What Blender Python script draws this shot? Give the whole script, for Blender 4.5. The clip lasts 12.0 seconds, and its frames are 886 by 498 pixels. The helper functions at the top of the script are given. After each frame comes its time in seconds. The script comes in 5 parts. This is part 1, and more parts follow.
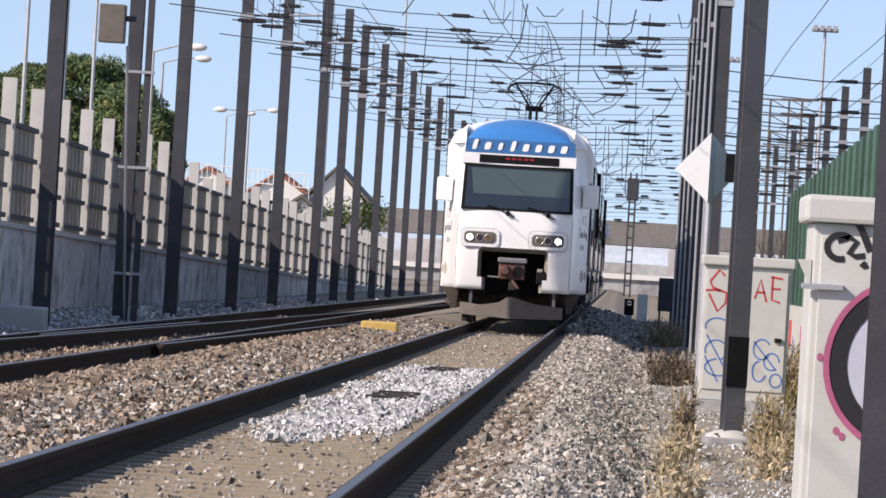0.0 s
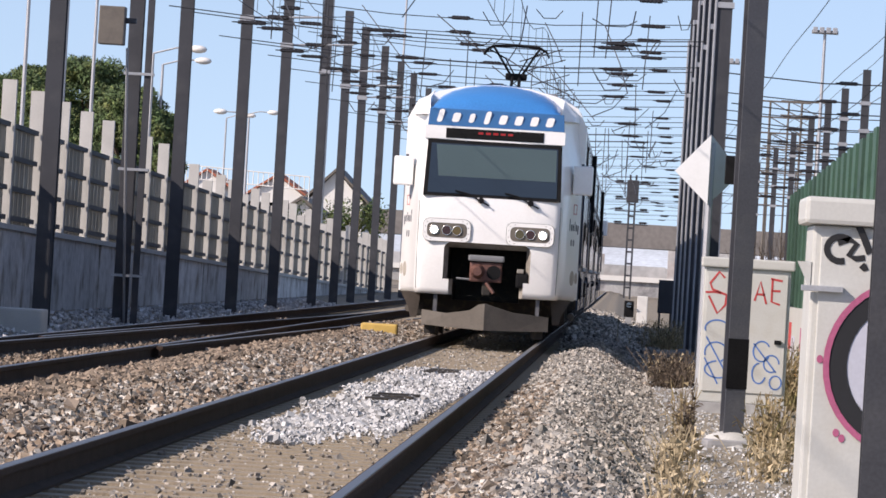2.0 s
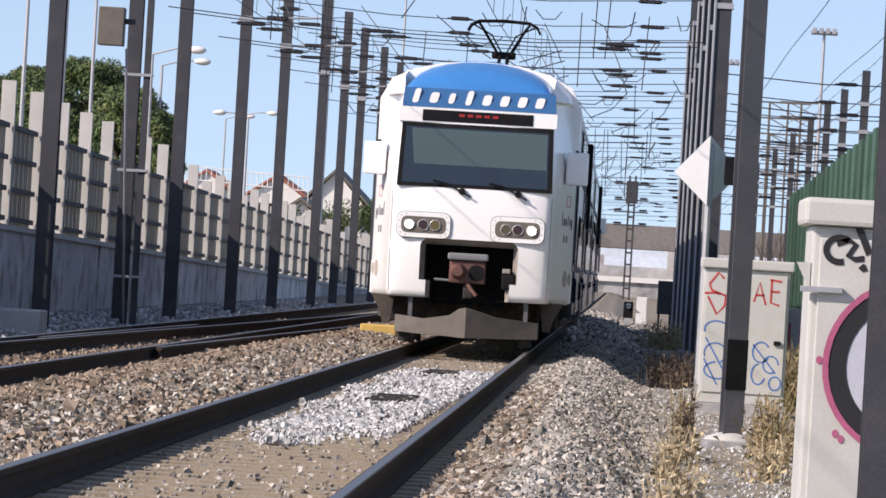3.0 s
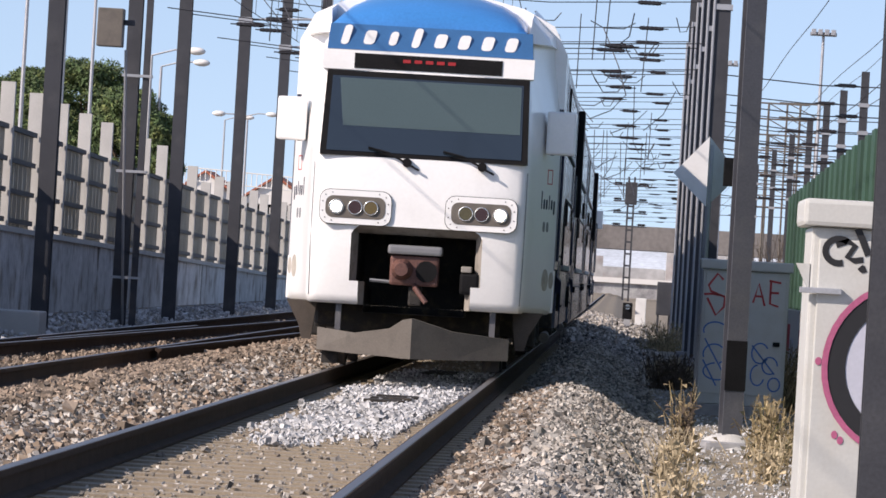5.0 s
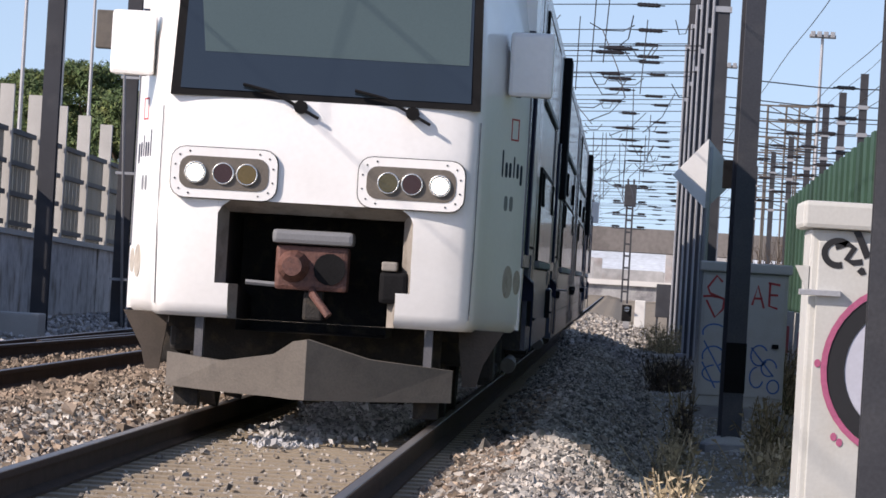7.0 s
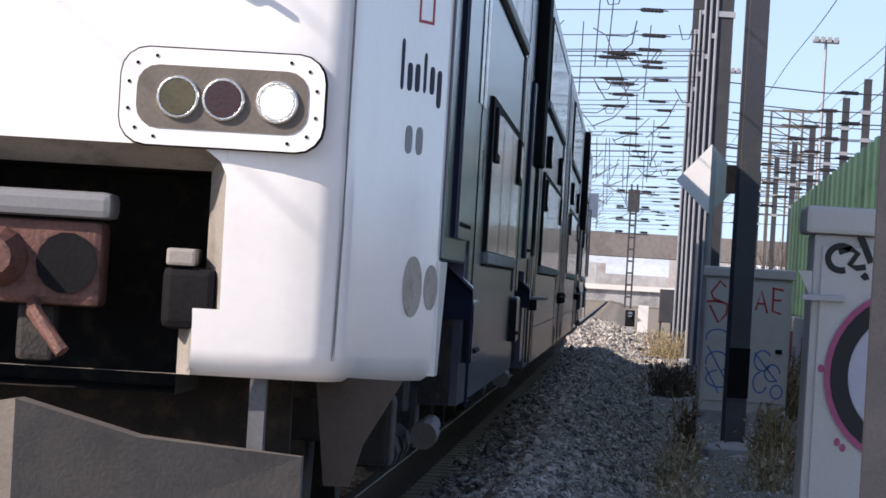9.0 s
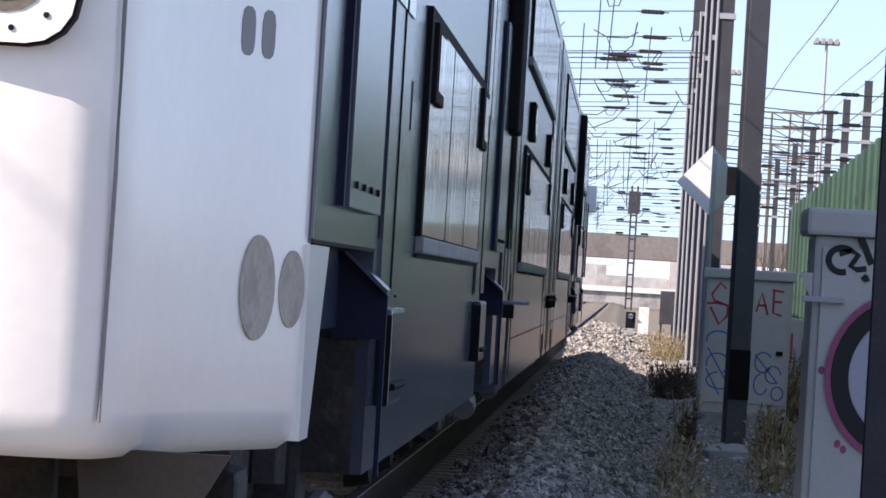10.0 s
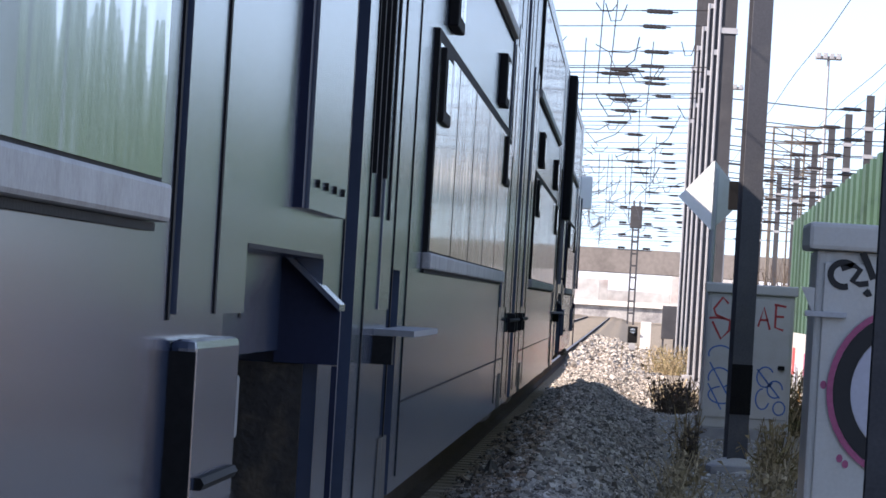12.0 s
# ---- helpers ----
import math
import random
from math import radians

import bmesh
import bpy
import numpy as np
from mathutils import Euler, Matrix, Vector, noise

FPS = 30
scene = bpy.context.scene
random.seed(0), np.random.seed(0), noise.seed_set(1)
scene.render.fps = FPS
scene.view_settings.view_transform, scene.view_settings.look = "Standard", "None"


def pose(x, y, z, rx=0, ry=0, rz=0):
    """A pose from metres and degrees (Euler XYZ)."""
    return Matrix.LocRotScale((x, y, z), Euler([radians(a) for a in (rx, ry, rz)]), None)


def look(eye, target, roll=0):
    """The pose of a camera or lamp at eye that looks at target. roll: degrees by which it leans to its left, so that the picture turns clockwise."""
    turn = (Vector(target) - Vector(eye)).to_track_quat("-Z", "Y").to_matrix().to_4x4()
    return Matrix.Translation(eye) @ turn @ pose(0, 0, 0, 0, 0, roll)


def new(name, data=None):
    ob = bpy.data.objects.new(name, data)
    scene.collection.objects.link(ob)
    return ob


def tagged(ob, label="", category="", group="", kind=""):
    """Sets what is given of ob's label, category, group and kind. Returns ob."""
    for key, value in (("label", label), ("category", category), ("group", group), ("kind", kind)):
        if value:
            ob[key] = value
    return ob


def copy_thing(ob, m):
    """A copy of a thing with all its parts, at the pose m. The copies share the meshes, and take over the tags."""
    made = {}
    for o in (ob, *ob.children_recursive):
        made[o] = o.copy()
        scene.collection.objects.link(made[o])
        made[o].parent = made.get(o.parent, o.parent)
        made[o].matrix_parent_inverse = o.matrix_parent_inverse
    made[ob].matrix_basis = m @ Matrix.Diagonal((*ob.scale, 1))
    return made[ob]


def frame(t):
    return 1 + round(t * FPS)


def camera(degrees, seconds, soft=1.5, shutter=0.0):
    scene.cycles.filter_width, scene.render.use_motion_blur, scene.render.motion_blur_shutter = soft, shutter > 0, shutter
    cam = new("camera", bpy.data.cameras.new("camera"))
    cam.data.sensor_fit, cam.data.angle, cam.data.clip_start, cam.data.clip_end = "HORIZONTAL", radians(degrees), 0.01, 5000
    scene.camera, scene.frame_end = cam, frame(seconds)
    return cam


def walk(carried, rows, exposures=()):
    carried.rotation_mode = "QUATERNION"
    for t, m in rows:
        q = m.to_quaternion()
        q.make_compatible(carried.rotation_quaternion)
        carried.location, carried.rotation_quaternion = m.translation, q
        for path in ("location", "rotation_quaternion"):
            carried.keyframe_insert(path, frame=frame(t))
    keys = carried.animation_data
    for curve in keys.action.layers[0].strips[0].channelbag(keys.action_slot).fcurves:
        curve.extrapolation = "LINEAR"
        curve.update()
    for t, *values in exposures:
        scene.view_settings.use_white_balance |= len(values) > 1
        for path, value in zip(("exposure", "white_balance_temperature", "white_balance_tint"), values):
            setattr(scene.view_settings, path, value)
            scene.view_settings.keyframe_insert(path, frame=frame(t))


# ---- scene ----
# One long lens, nearly still: it only drifts and tips by fractions of a degree.
cam = camera(9.64, 12.0, soft=1.6)
EYE = (0.0, 0.0, 1.12)
LENS = 9300.0        # focal length in picture units
TIP = radians(3.4)   # the camera leans


def aim(dx, dy):
    """The camera's pose, turned from its level line down the track by small steps across and down."""
    a, b = -319 - dx, -49 - dy
    u = a * math.cos(TIP) + b * math.sin(TIP)
    v = -a * math.sin(TIP) + b * math.cos(TIP)
    return look(EYE, (u / LENS * 100, 100, EYE[2] - v / LENS * 100), 3.4)


DRIFT = [(0, 0, 0), (0.5, 0, 1.5), (1, 0, 2), (1.5, 0, 3), (2, -0.3, 3.5), (2.5, 0, 5), (3, -1.5, 5), (5, -3, 7),
         (5.5, -4, 7.8), (6, -3, 9.3), (6.5, -3.3, 9.3), (7, -4.5, 10.8), (9, 1.5, 20), (9.5, 3, 23), (10, 2.5, 23),
         (10.5, 1.3, 24.5), (11, 1.3, 25), (11.5, 1.5, 28.5), (12, 6, 49)]
walk(cam, [(t, aim(dx, dy)) for t, dx, dy in DRIFT],
     [(0, 0.3, 6950, 20), (7, 0.3, 6950, 20), (9, 0.55, 6900, 20), (9.5, 0.66, 6950, 22), (10.5, 0.88, 7100, 22), (11.5, 1.10, 7250, 25), (12, 1.18, 7150, 22)])

# ---- light ----
world = bpy.data.worlds.new("sky")
scene.world = world
world.use_nodes = True
SUN = Vector((-0.70, -0.42, 0.56)).normalized()
sky = world.node_tree.nodes.new("ShaderNodeTexSky")
sky.sky_type, sky.sun_disc = "NISHITA", False
sky.sun_elevation = math.asin(SUN.z)
sky.sun_rotation = math.atan2(SUN.x, SUN.y)
sky.air_density, sky.dust_density, sky.ozone_density = 1.0, 0.6, 1.5
back = world.node_tree.nodes["Background"]
back.inputs["Strength"].default_value = 0.155
where = world.node_tree.nodes.new("ShaderNodeTexCoord")
raised = world.node_tree.nodes.new("ShaderNodeVectorMath")
raised.operation = "ADD"
raised.inputs[1].default_value = (0, 0, 0.14)      # clear air down to the horizon
world.node_tree.links.new(where.outputs["Generated"], raised.inputs[0])
world.node_tree.links.new(raised.outputs[0], sky.inputs[0])
world.node_tree.links.new(sky.outputs[0], back.inputs[0])
lamp = bpy.data.lights.new("sun", "SUN")
lamp.energy, lamp.angle, lamp.color = 4.6, radians(0.53), (1.0, 0.95, 0.86)
sun = new("sun", lamp)
sun.matrix_world = look(SUN * 100, (0, 0, 0))


# ---- materials ----
def material(name, base, rough=0.6, metal=0.0, vary=0.25, scale=4.0, bump=0.2, fine=60.0, stain=None, amount=0.4,
             random_tint=0.0, coat=0.0, island=False, shine=0.5):
    """A worn surface: base colour varied by a broad and a fine noise, stains of a second colour, fine relief."""
    m = bpy.data.materials.new(name)
    m.use_nodes = True
    t = m.node_tree
    n, l = t.nodes, t.links
    b = n["Principled BSDF"]
    co = n.new("ShaderNodeTexCoord")
    big, small = n.new("ShaderNodeTexNoise"), n.new("ShaderNodeTexNoise")
    big.inputs["Scale"].default_value, big.inputs["Detail"].default_value = scale, 5
    small.inputs["Scale"].default_value, small.inputs["Detail"].default_value = fine, 4
    l.new(co.outputs["Object"], big.inputs["Vector"])
    l.new(co.outputs["Object"], small.inputs["Vector"])
    ramp = n.new("ShaderNodeMapRange")
    ramp.inputs["From Min"].default_value, ramp.inputs["From Max"].default_value = 0.3, 0.7
    ramp.inputs["To Min"].default_value, ramp.inputs["To Max"].default_value = 1 - vary, 1 + vary * 0.6
    add = n.new("ShaderNodeMath")
    add.operation = "ADD"
    half = n.new("ShaderNodeMath")
    half.operation = "MULTIPLY"
    half.inputs[1].default_value = 0.5
    l.new(big.outputs["Fac"], add.inputs[0])
    l.new(small.outputs["Fac"], add.inputs[1])
    l.new(add.outputs[0], half.inputs[0])
    l.new(half.outputs[0], ramp.inputs["Value"])
    value = ramp.outputs[0]
    if random_tint:
        src = n.new("ShaderNodeNewGeometry") if island else n.new("ShaderNodeObjectInfo")
        r = n.new("ShaderNodeMapRange")
        r.inputs["To Min"].default_value, r.inputs["To Max"].default_value = 1 - random_tint, 1 + random_tint
        l.new(src.outputs["Random Per Island" if island else "Random"], r.inputs["Value"])
        mul = n.new("ShaderNodeMath")
        mul.operation = "MULTIPLY"
        l.new(value, mul.inputs[0])
        l.new(r.outputs[0], mul.inputs[1])
        value = mul.outputs[0]
    tint = n.new("ShaderNodeMix")
    tint.data_type = "RGBA"
    tint.inputs["A"].default_value = (*base, 1)
    tint.inputs["B"].default_value = (*(stain or base), 1)
    if stain:
        fac = n.new("ShaderNodeMapRange")
        fac.inputs["From Min"].default_value, fac.inputs["From Max"].default_value = 0.5, 0.68
        fac.inputs["To Max"].default_value = amount
        third = n.new("ShaderNodeTexNoise")
        third.inputs["Scale"].default_value, third.inputs["Detail"].default_value = scale * 2.3, 6
        l.new(co.outputs["Object"], third.inputs["Vector"])
        l.new(third.outputs["Fac"], fac.inputs["Value"])
        l.new(fac.outputs[0], tint.inputs["Factor"])
    else:
        tint.inputs["Factor"].default_value = 0
    hsv = n.new("ShaderNodeHueSaturation")
    l.new(tint.outputs["Result"], hsv.inputs["Color"])
    l.new(value, hsv.inputs["Value"])
    l.new(hsv.outputs[0], b.inputs["Base Color"])
    b.inputs["Roughness"].default_value, b.inputs["Metallic"].default_value = rough, metal
    b.inputs["Coat Weight"].default_value, b.inputs["Coat Roughness"].default_value = coat, 0.12
    b.inputs["Specular IOR Level"].default_value = shine
    if bump:
        bp = n.new("ShaderNodeBump")
        bp.inputs["Strength"].default_value, bp.inputs["Distance"].default_value = bump, 0.01
        l.new(small.outputs["Fac"], bp.inputs["Height"])
        l.new(bp.outputs[0], b.inputs["Normal"])
    return m


def glowing(name, colour, strength):
    m = material(name, colour, 0.2, vary=0.02, bump=0)
    b = m.node_tree.nodes["Principled BSDF"]
    b.inputs["Emission Color"].default_value = (*colour, 1)
    b.inputs["Emission Strength"].default_value = strength
    return m


M = dict(
    white=material("white_paint", (0.86, 0.855, 0.84), 0.30, vary=0.05, scale=0.9, bump=0.02, fine=25, stain=(0.60, 0.57, 0.52), amount=0.14, coat=0.3),
    # silver-white body; its shade and blue sky reflection are put into this dark blue
    silver=material("shade_darkened_silver", (0.036, 0.052, 0.092), 0.17, 0.0, vary=0.14, scale=0.7, bump=0.02, fine=16, stain=(0.034, 0.042, 0.060), amount=0.4, coat=0.12, shine=0.42),
    blue=material("blue_paint", (0.035, 0.20, 0.50), 0.35, vary=0.15, scale=1.4, bump=0.04, fine=30, coat=0.2),
    navy=material("navy_paint", (0.012, 0.017, 0.042), 0.6, vary=0.2, scale=2, bump=0.05, shine=0.15),
    glass=material("dark_glass", (0.010, 0.016, 0.022), 0.06, vary=0.2, scale=1, bump=0.0, coat=1.0),
    black=material("black_rubber", (0.012, 0.012, 0.013), 0.7, vary=0.4, scale=5, bump=0.2, shine=0.1),
    under=material("dirty_running_gear", (0.028, 0.025, 0.023), 0.75, 0.1, vary=0.5, scale=4, bump=0.5, stain=(0.10, 0.075, 0.05), amount=0.6),
    coupler=material("rusty_coupler", (0.16, 0.075, 0.06), 0.6, 0.2, vary=0.4, scale=8, bump=0.4, stain=(0.05, 0.03, 0.03), amount=0.7),
    plough=material("grey_plough", (0.135, 0.118, 0.10), 0.65, 0.0, vary=0.25, scale=3, bump=0.2, stain=(0.09, 0.08, 0.07), amount=0.5),
    blind=material("sun_blind", (0.060, 0.090, 0.092), 0.3, vary=0.12, scale=1, bump=0, coat=0.3),
    sill=material("worn_sill_metal", (0.26, 0.26, 0.26), 0.5, vary=0.3, scale=3, bump=0.1, stain=(0.14, 0.13, 0.12), amount=0.6),
    grey=material("grey_panel", (0.19, 0.195, 0.205), 0.5, vary=0.15, scale=3, bump=0.05),
    lip=material("grey_brown_lip", (0.30, 0.275, 0.245), 0.6, vary=0.25, scale=3, bump=0.1, stain=(0.14, 0.12, 0.10), amount=0.6),
    cover=material("tan_disc_face", (0.44, 0.40, 0.345), 0.6, vary=0.25, scale=6, bump=0.1, stain=(0.28, 0.24, 0.19), amount=0.6),
    guard=material("rust_brown_guard", (0.070, 0.054, 0.042), 0.75, vary=0.3, scale=4, bump=0.2, stain=(0.05, 0.04, 0.03), amount=0.6),
    chrome=material("chrome", (0.7, 0.7, 0.7), 0.15, 1.0, vary=0.05, bump=0),
    lampglass=material("lamp_lens", (0.10, 0.085, 0.045), 0.1, 0.2, vary=0.2, bump=0.1),
    amber=material("amber_lens", (0.12, 0.085, 0.03), 0.1, vary=0.2, bump=0.1),
    redlens=material("red_lens", (0.045, 0.02, 0.02), 0.1, vary=0.2, bump=0.1),
    lit=glowing("lit_headlight", (1.0, 0.93, 0.80), 12.0),
    led=glowing("red_display", (0.30, 0.015, 0.015), 0.15),
    reflector=material("lamp_reflector", (0.75, 0.75, 0.72), 0.25, 0.8, vary=0.2, scale=30, bump=0.3),
    band=material("band_blue_paint", (0.028, 0.125, 0.30), 0.4, vary=0.15, scale=2, bump=0.03),
    rail=material("rail_steel_rusty", (0.062, 0.042, 0.032), 0.9, 0.0, vary=0.35, scale=3, bump=0.4, stain=(0.05, 0.031, 0.02), amount=0.5, shine=0.15),
    railtop=material("rail_top_polished", (0.27, 0.24, 0.22), 0.42, 1.0, vary=0.1, scale=6, bump=0.05),
    sleeper=material("concrete_sleeper", (0.30, 0.245, 0.175), 0.85, vary=0.25, scale=3, bump=0.5, stain=(0.22, 0.17, 0.12), amount=0.6),
    ground=material("dry_earth_gravel", (0.26, 0.22, 0.165), 0.95, vary=0.35, scale=1.2, bump=0.8, fine=30, stain=(0.12, 0.10, 0.07), amount=0.7),
    stone=material("ballast_stone", (0.345, 0.32, 0.285), 0.85, vary=0.3, scale=1.0, bump=0.3, fine=80, stain=(0.17, 0.125, 0.09), amount=0.75, random_tint=0.75, island=True),
    brownstone=material("rusty_ballast_stone", (0.23, 0.18, 0.135), 0.85, vary=0.3, scale=1.0, bump=0.3, fine=80, stain=(0.12, 0.075, 0.048), amount=0.85, random_tint=0.75, island=True),
    freshstone=material("fresh_ballast_stone", (0.45, 0.45, 0.45), 0.8, vary=0.2, scale=2.0, bump=0.3, fine=80, random_tint=0.5, island=True),
    mast=material("dark_galvanised_steel", (0.050, 0.052, 0.060), 0.6, 0.0, vary=0.3, scale=1.5, bump=0.15, stain=(0.080, 0.080, 0.085), amount=0.5, shine=0.3),
    steel=material("grey_galvanised_steel", (0.12, 0.12, 0.13), 0.55, 0.2, vary=0.3, scale=2, bump=0.15, stain=(0.19, 0.185, 0.18), amount=0.5),
    pole=material("blue_grey_pole_paint", (0.078, 0.081, 0.094), 0.6, 0.0, vary=0.25, scale=1.5, bump=0.15, stain=(0.11, 0.11, 0.115), amount=0.5, shine=0.3),
    pale=material("pale_galvanised_steel", (0.40, 0.41, 0.43), 0.5, 0.4, vary=0.2, scale=2, bump=0.1),
    wire=material("wire", (0.05, 0.05, 0.055), 0.5, 0.5, vary=0.2, bump=0),
    insulator=material("dark_insulator", (0.022, 0.018, 0.018), 0.25, vary=0.3, scale=10, bump=0),
    concrete=material("stained_concrete", (0.40, 0.40, 0.40), 0.9, vary=0.35, scale=0.35, bump=0.4, fine=8, stain=(0.17, 0.17, 0.185), amount=0.75),
    bridge=material("weathered_bridge_concrete", (0.20, 0.185, 0.175), 0.9, vary=0.3, scale=0.15, bump=0.2, fine=3, stain=(0.12, 0.11, 0.105), amount=0.6),
    wallface=material("streaked_wall_concrete", (0.56, 0.55, 0.54), 0.9, vary=0.4, scale=0.5, bump=0.4, fine=6, stain=(0.20, 0.17, 0.135), amount=0.9, random_tint=0.30),
    orange=material("orange_spray", (0.60, 0.28, 0.07), 0.7, vary=0.3, scale=15, bump=0),
    post=material("concrete_post", (0.50, 0.49, 0.465), 0.85, vary=0.2, scale=2, bump=0.3),
    panel=material("noise_barrier_panel", (0.22, 0.215, 0.185), 0.6, vary=0.25, scale=0.8, bump=0.1, stain=(0.17, 0.16, 0.11), amount=0.5, random_tint=0.12),
    cabinet=material("pale_grey_cabinet", (0.52, 0.52, 0.49), 0.45, vary=0.1, scale=2, bump=0.05, stain=(0.45, 0.42, 0.36), amount=0.35),
    green=material("green_sheet", (0.040, 0.092, 0.060), 0.55, vary=0.25, scale=2, bump=0.1, random_tint=0.25),
    spray_black=material("black_spray", (0.012, 0.012, 0.014), 0.6, vary=0.3, bump=0),
    spray_pink=material("pink_spray", (0.42, 0.10, 0.20), 0.7, vary=0.25, scale=12, bump=0),
    spray_red=material("red_spray", (0.50, 0.06, 0.06), 0.7, vary=0.3, scale=15, bump=0),
    spray_blue=material("blue_spray", (0.07, 0.17, 0.45), 0.7, vary=0.3, scale=15, bump=0),
    spray_grey=material("lilac_spray", (0.47, 0.48, 0.55), 0.6, vary=0.1, scale=5, bump=0),
    yellow=material("yellow_paint", (0.62, 0.42, 0.12), 0.6, vary=0.2, scale=5, bump=0.1),
    leaf=material("pine_needles", (0.065, 0.105, 0.035), 0.8, vary=0.3, scale=0.7, bump=0, stain=(0.15, 0.165, 0.045), amount=0.8, random_tint=0.55, island=True),
    bark=material("bark", (0.12, 0.085, 0.06), 0.9, vary=0.4, scale=4, bump=0.6),
    dry=material("dry_weeds", (0.30, 0.23, 0.13), 0.9, vary=0.4, scale=2, bump=0, stain=(0.16, 0.16, 0.05), amount=0.7, random_tint=0.5, island=True),
    straw=material("straw_weeds", (0.42, 0.34, 0.22), 0.9, vary=0.4, scale=2, bump=0, stain=(0.24, 0.19, 0.11), amount=0.6, random_tint=0.4, island=True),
    twig=material("bare_twigs", (0.10, 0.075, 0.055), 0.9, vary=0.4, scale=2, bump=0, random_tint=0.4, island=True),
    roof=material("red_roof_tiles", (0.36, 0.12, 0.07), 0.85, vary=0.3, scale=1, bump=0.3, random_tint=0.2),
    render_wall=material("white_rendered_wall", (0.72, 0.71, 0.68), 0.9, vary=0.12, scale=0.5, bump=0.2),
    # the distance's haze is mixed into these two pale colours
    haze=material("haze_paled_town", (0.50, 0.50, 0.50), 1.0, vary=0.4, scale=0.05, bump=0, fine=0.5, stain=(0.42, 0.26, 0.2), amount=0.4),
    hill=material("haze_tinted_hill", (0.50, 0.55, 0.60), 1.0, vary=0.3, scale=0.03, bump=0, fine=0.4),
)


def wavy_glass():
    """Side glass, slightly warped, so that reflections draw out into upright streaks."""
    m = material("side_glass", (0.012, 0.018, 0.02), 0.02, vary=0.2, scale=1, bump=0, coat=1.0)
    n, l = m.node_tree.nodes, m.node_tree.links
    co, mp, tex, bp = (n.new("ShaderNode" + k) for k in ("TexCoord", "Mapping", "TexNoise", "Bump"))
    mp.inputs["Scale"].default_value = (1, 1.6, 0.05)
    tex.inputs["Scale"].default_value, tex.inputs["Detail"].default_value = 3.0, 1
    bp.inputs["Strength"].default_value, bp.inputs["Distance"].default_value = 0.22, 0.010
    l.new(co.outputs["Object"], mp.inputs["Vector"])
    l.new(mp.outputs[0], tex.inputs["Vector"])
    l.new(tex.outputs["Fac"], bp.inputs["Height"])
    for k in ("Normal", "Coat Normal"):
        l.new(bp.outputs[0], n["Principled BSDF"].inputs[k])
    return m


M["sideglass"] = wavy_glass()
# the barrier boards are cloudy acrylic and let part of the light through
M["panel"].node_tree.nodes["Principled BSDF"].inputs["Alpha"].default_value = 0.8


# ---- mesh helpers ----
def add_box(bm, x0, x1, y0, y1, z0, z1):
    v = [bm.verts.new(p) for p in ((x0, y0, z0), (x1, y0, z0), (x1, y1, z0), (x0, y1, z0),
                                   (x0, y0, z1), (x1, y0, z1), (x1, y1, z1), (x0, y1, z1))]
    for f in ((3, 2, 1, 0), (4, 5, 6, 7), (0, 1, 5, 4), (1, 2, 6, 5), (2, 3, 7, 6), (3, 0, 4, 7)):
        bm.faces.new([v[i] for i in f])
    return v


def box(x0, x1, y0, y1, z0, z1, bevel=0.0):
    bm = bmesh.new()
    add_box(bm, x0, x1, y0, y1, z0, z1)
    if bevel:
        bmesh.ops.bevel(bm, geom=bm.edges[:], offset=bevel, segments=2, affect="EDGES", profile=0.6)
    return bm


def loft(sections, closed=True, caps=True):
    """A skin through rings of points, all of one length."""
    bm = bmesh.new()
    rings = [[bm.verts.new(p) for p in s] for s in sections]
    n = len(rings[0])
    for a, b in zip(rings, rings[1:]):
        for i in range(n if closed else n - 1):
            bm.faces.new((a[i], a[(i + 1) % n], b[(i + 1) % n], b[i]))
    if caps:
        bm.faces.new(rings[0][::-1])
        bm.faces.new(rings[-1])
    bmesh.ops.recalc_face_normals(bm, faces=bm.faces[:])
    return bm


def prism(points, axis, a, b):
    """A flat outline pushed from a to b along x, y or z."""
    def at(p, w):
        return {"x": (w, p[0], p[1]), "y": (p[0], w, p[1]), "z": (p[0], p[1], w)}[axis]
    return loft([[at(p, a) for p in points], [at(p, b) for p in points]])


def add_tube(bm, points, radius, sides=5, end=None):
    rings = []
    for i, p in enumerate(points):
        p = Vector(p)
        d = Vector(points[min(i + 1, len(points) - 1)]) - Vector(points[max(i - 1, 0)])
        q = d.to_track_quat("Z", "Y")
        r = radius if end is None else radius + (end - radius) * i / max(1, len(points) - 1)
        rings.append([bm.verts.new(p + q @ Vector((r * math.cos(6.2832 * k / sides), r * math.sin(6.2832 * k / sides), 0)))
                      for k in range(sides)])
    for a, b in zip(rings, rings[1:]):
        for i in range(sides):
            bm.faces.new((a[i], a[(i + 1) % sides], b[(i + 1) % sides], b[i]))
    if sides > 2:
        bm.faces.new(rings[0][::-1])
        bm.faces.new(rings[-1])


def tube(points, radius, sides=5, end=None):
    bm = bmesh.new()
    add_tube(bm, points, radius, sides, end)
    return bm


def rounded(w, h, r, n=4):
    """A rounded rectangle's outline about its middle."""
    out = []
    for cx, cy, a0 in ((w / 2 - r, h / 2 - r, 0), (-w / 2 + r, h / 2 - r, 90), (-w / 2 + r, -h / 2 + r, 180), (w / 2 - r, -h / 2 + r, 270)):
        for k in range(n + 1):
            a = radians(a0 + 90 * k / n)
            out.append((cx + r * math.cos(a), cy + r * math.sin(a)))
    return out


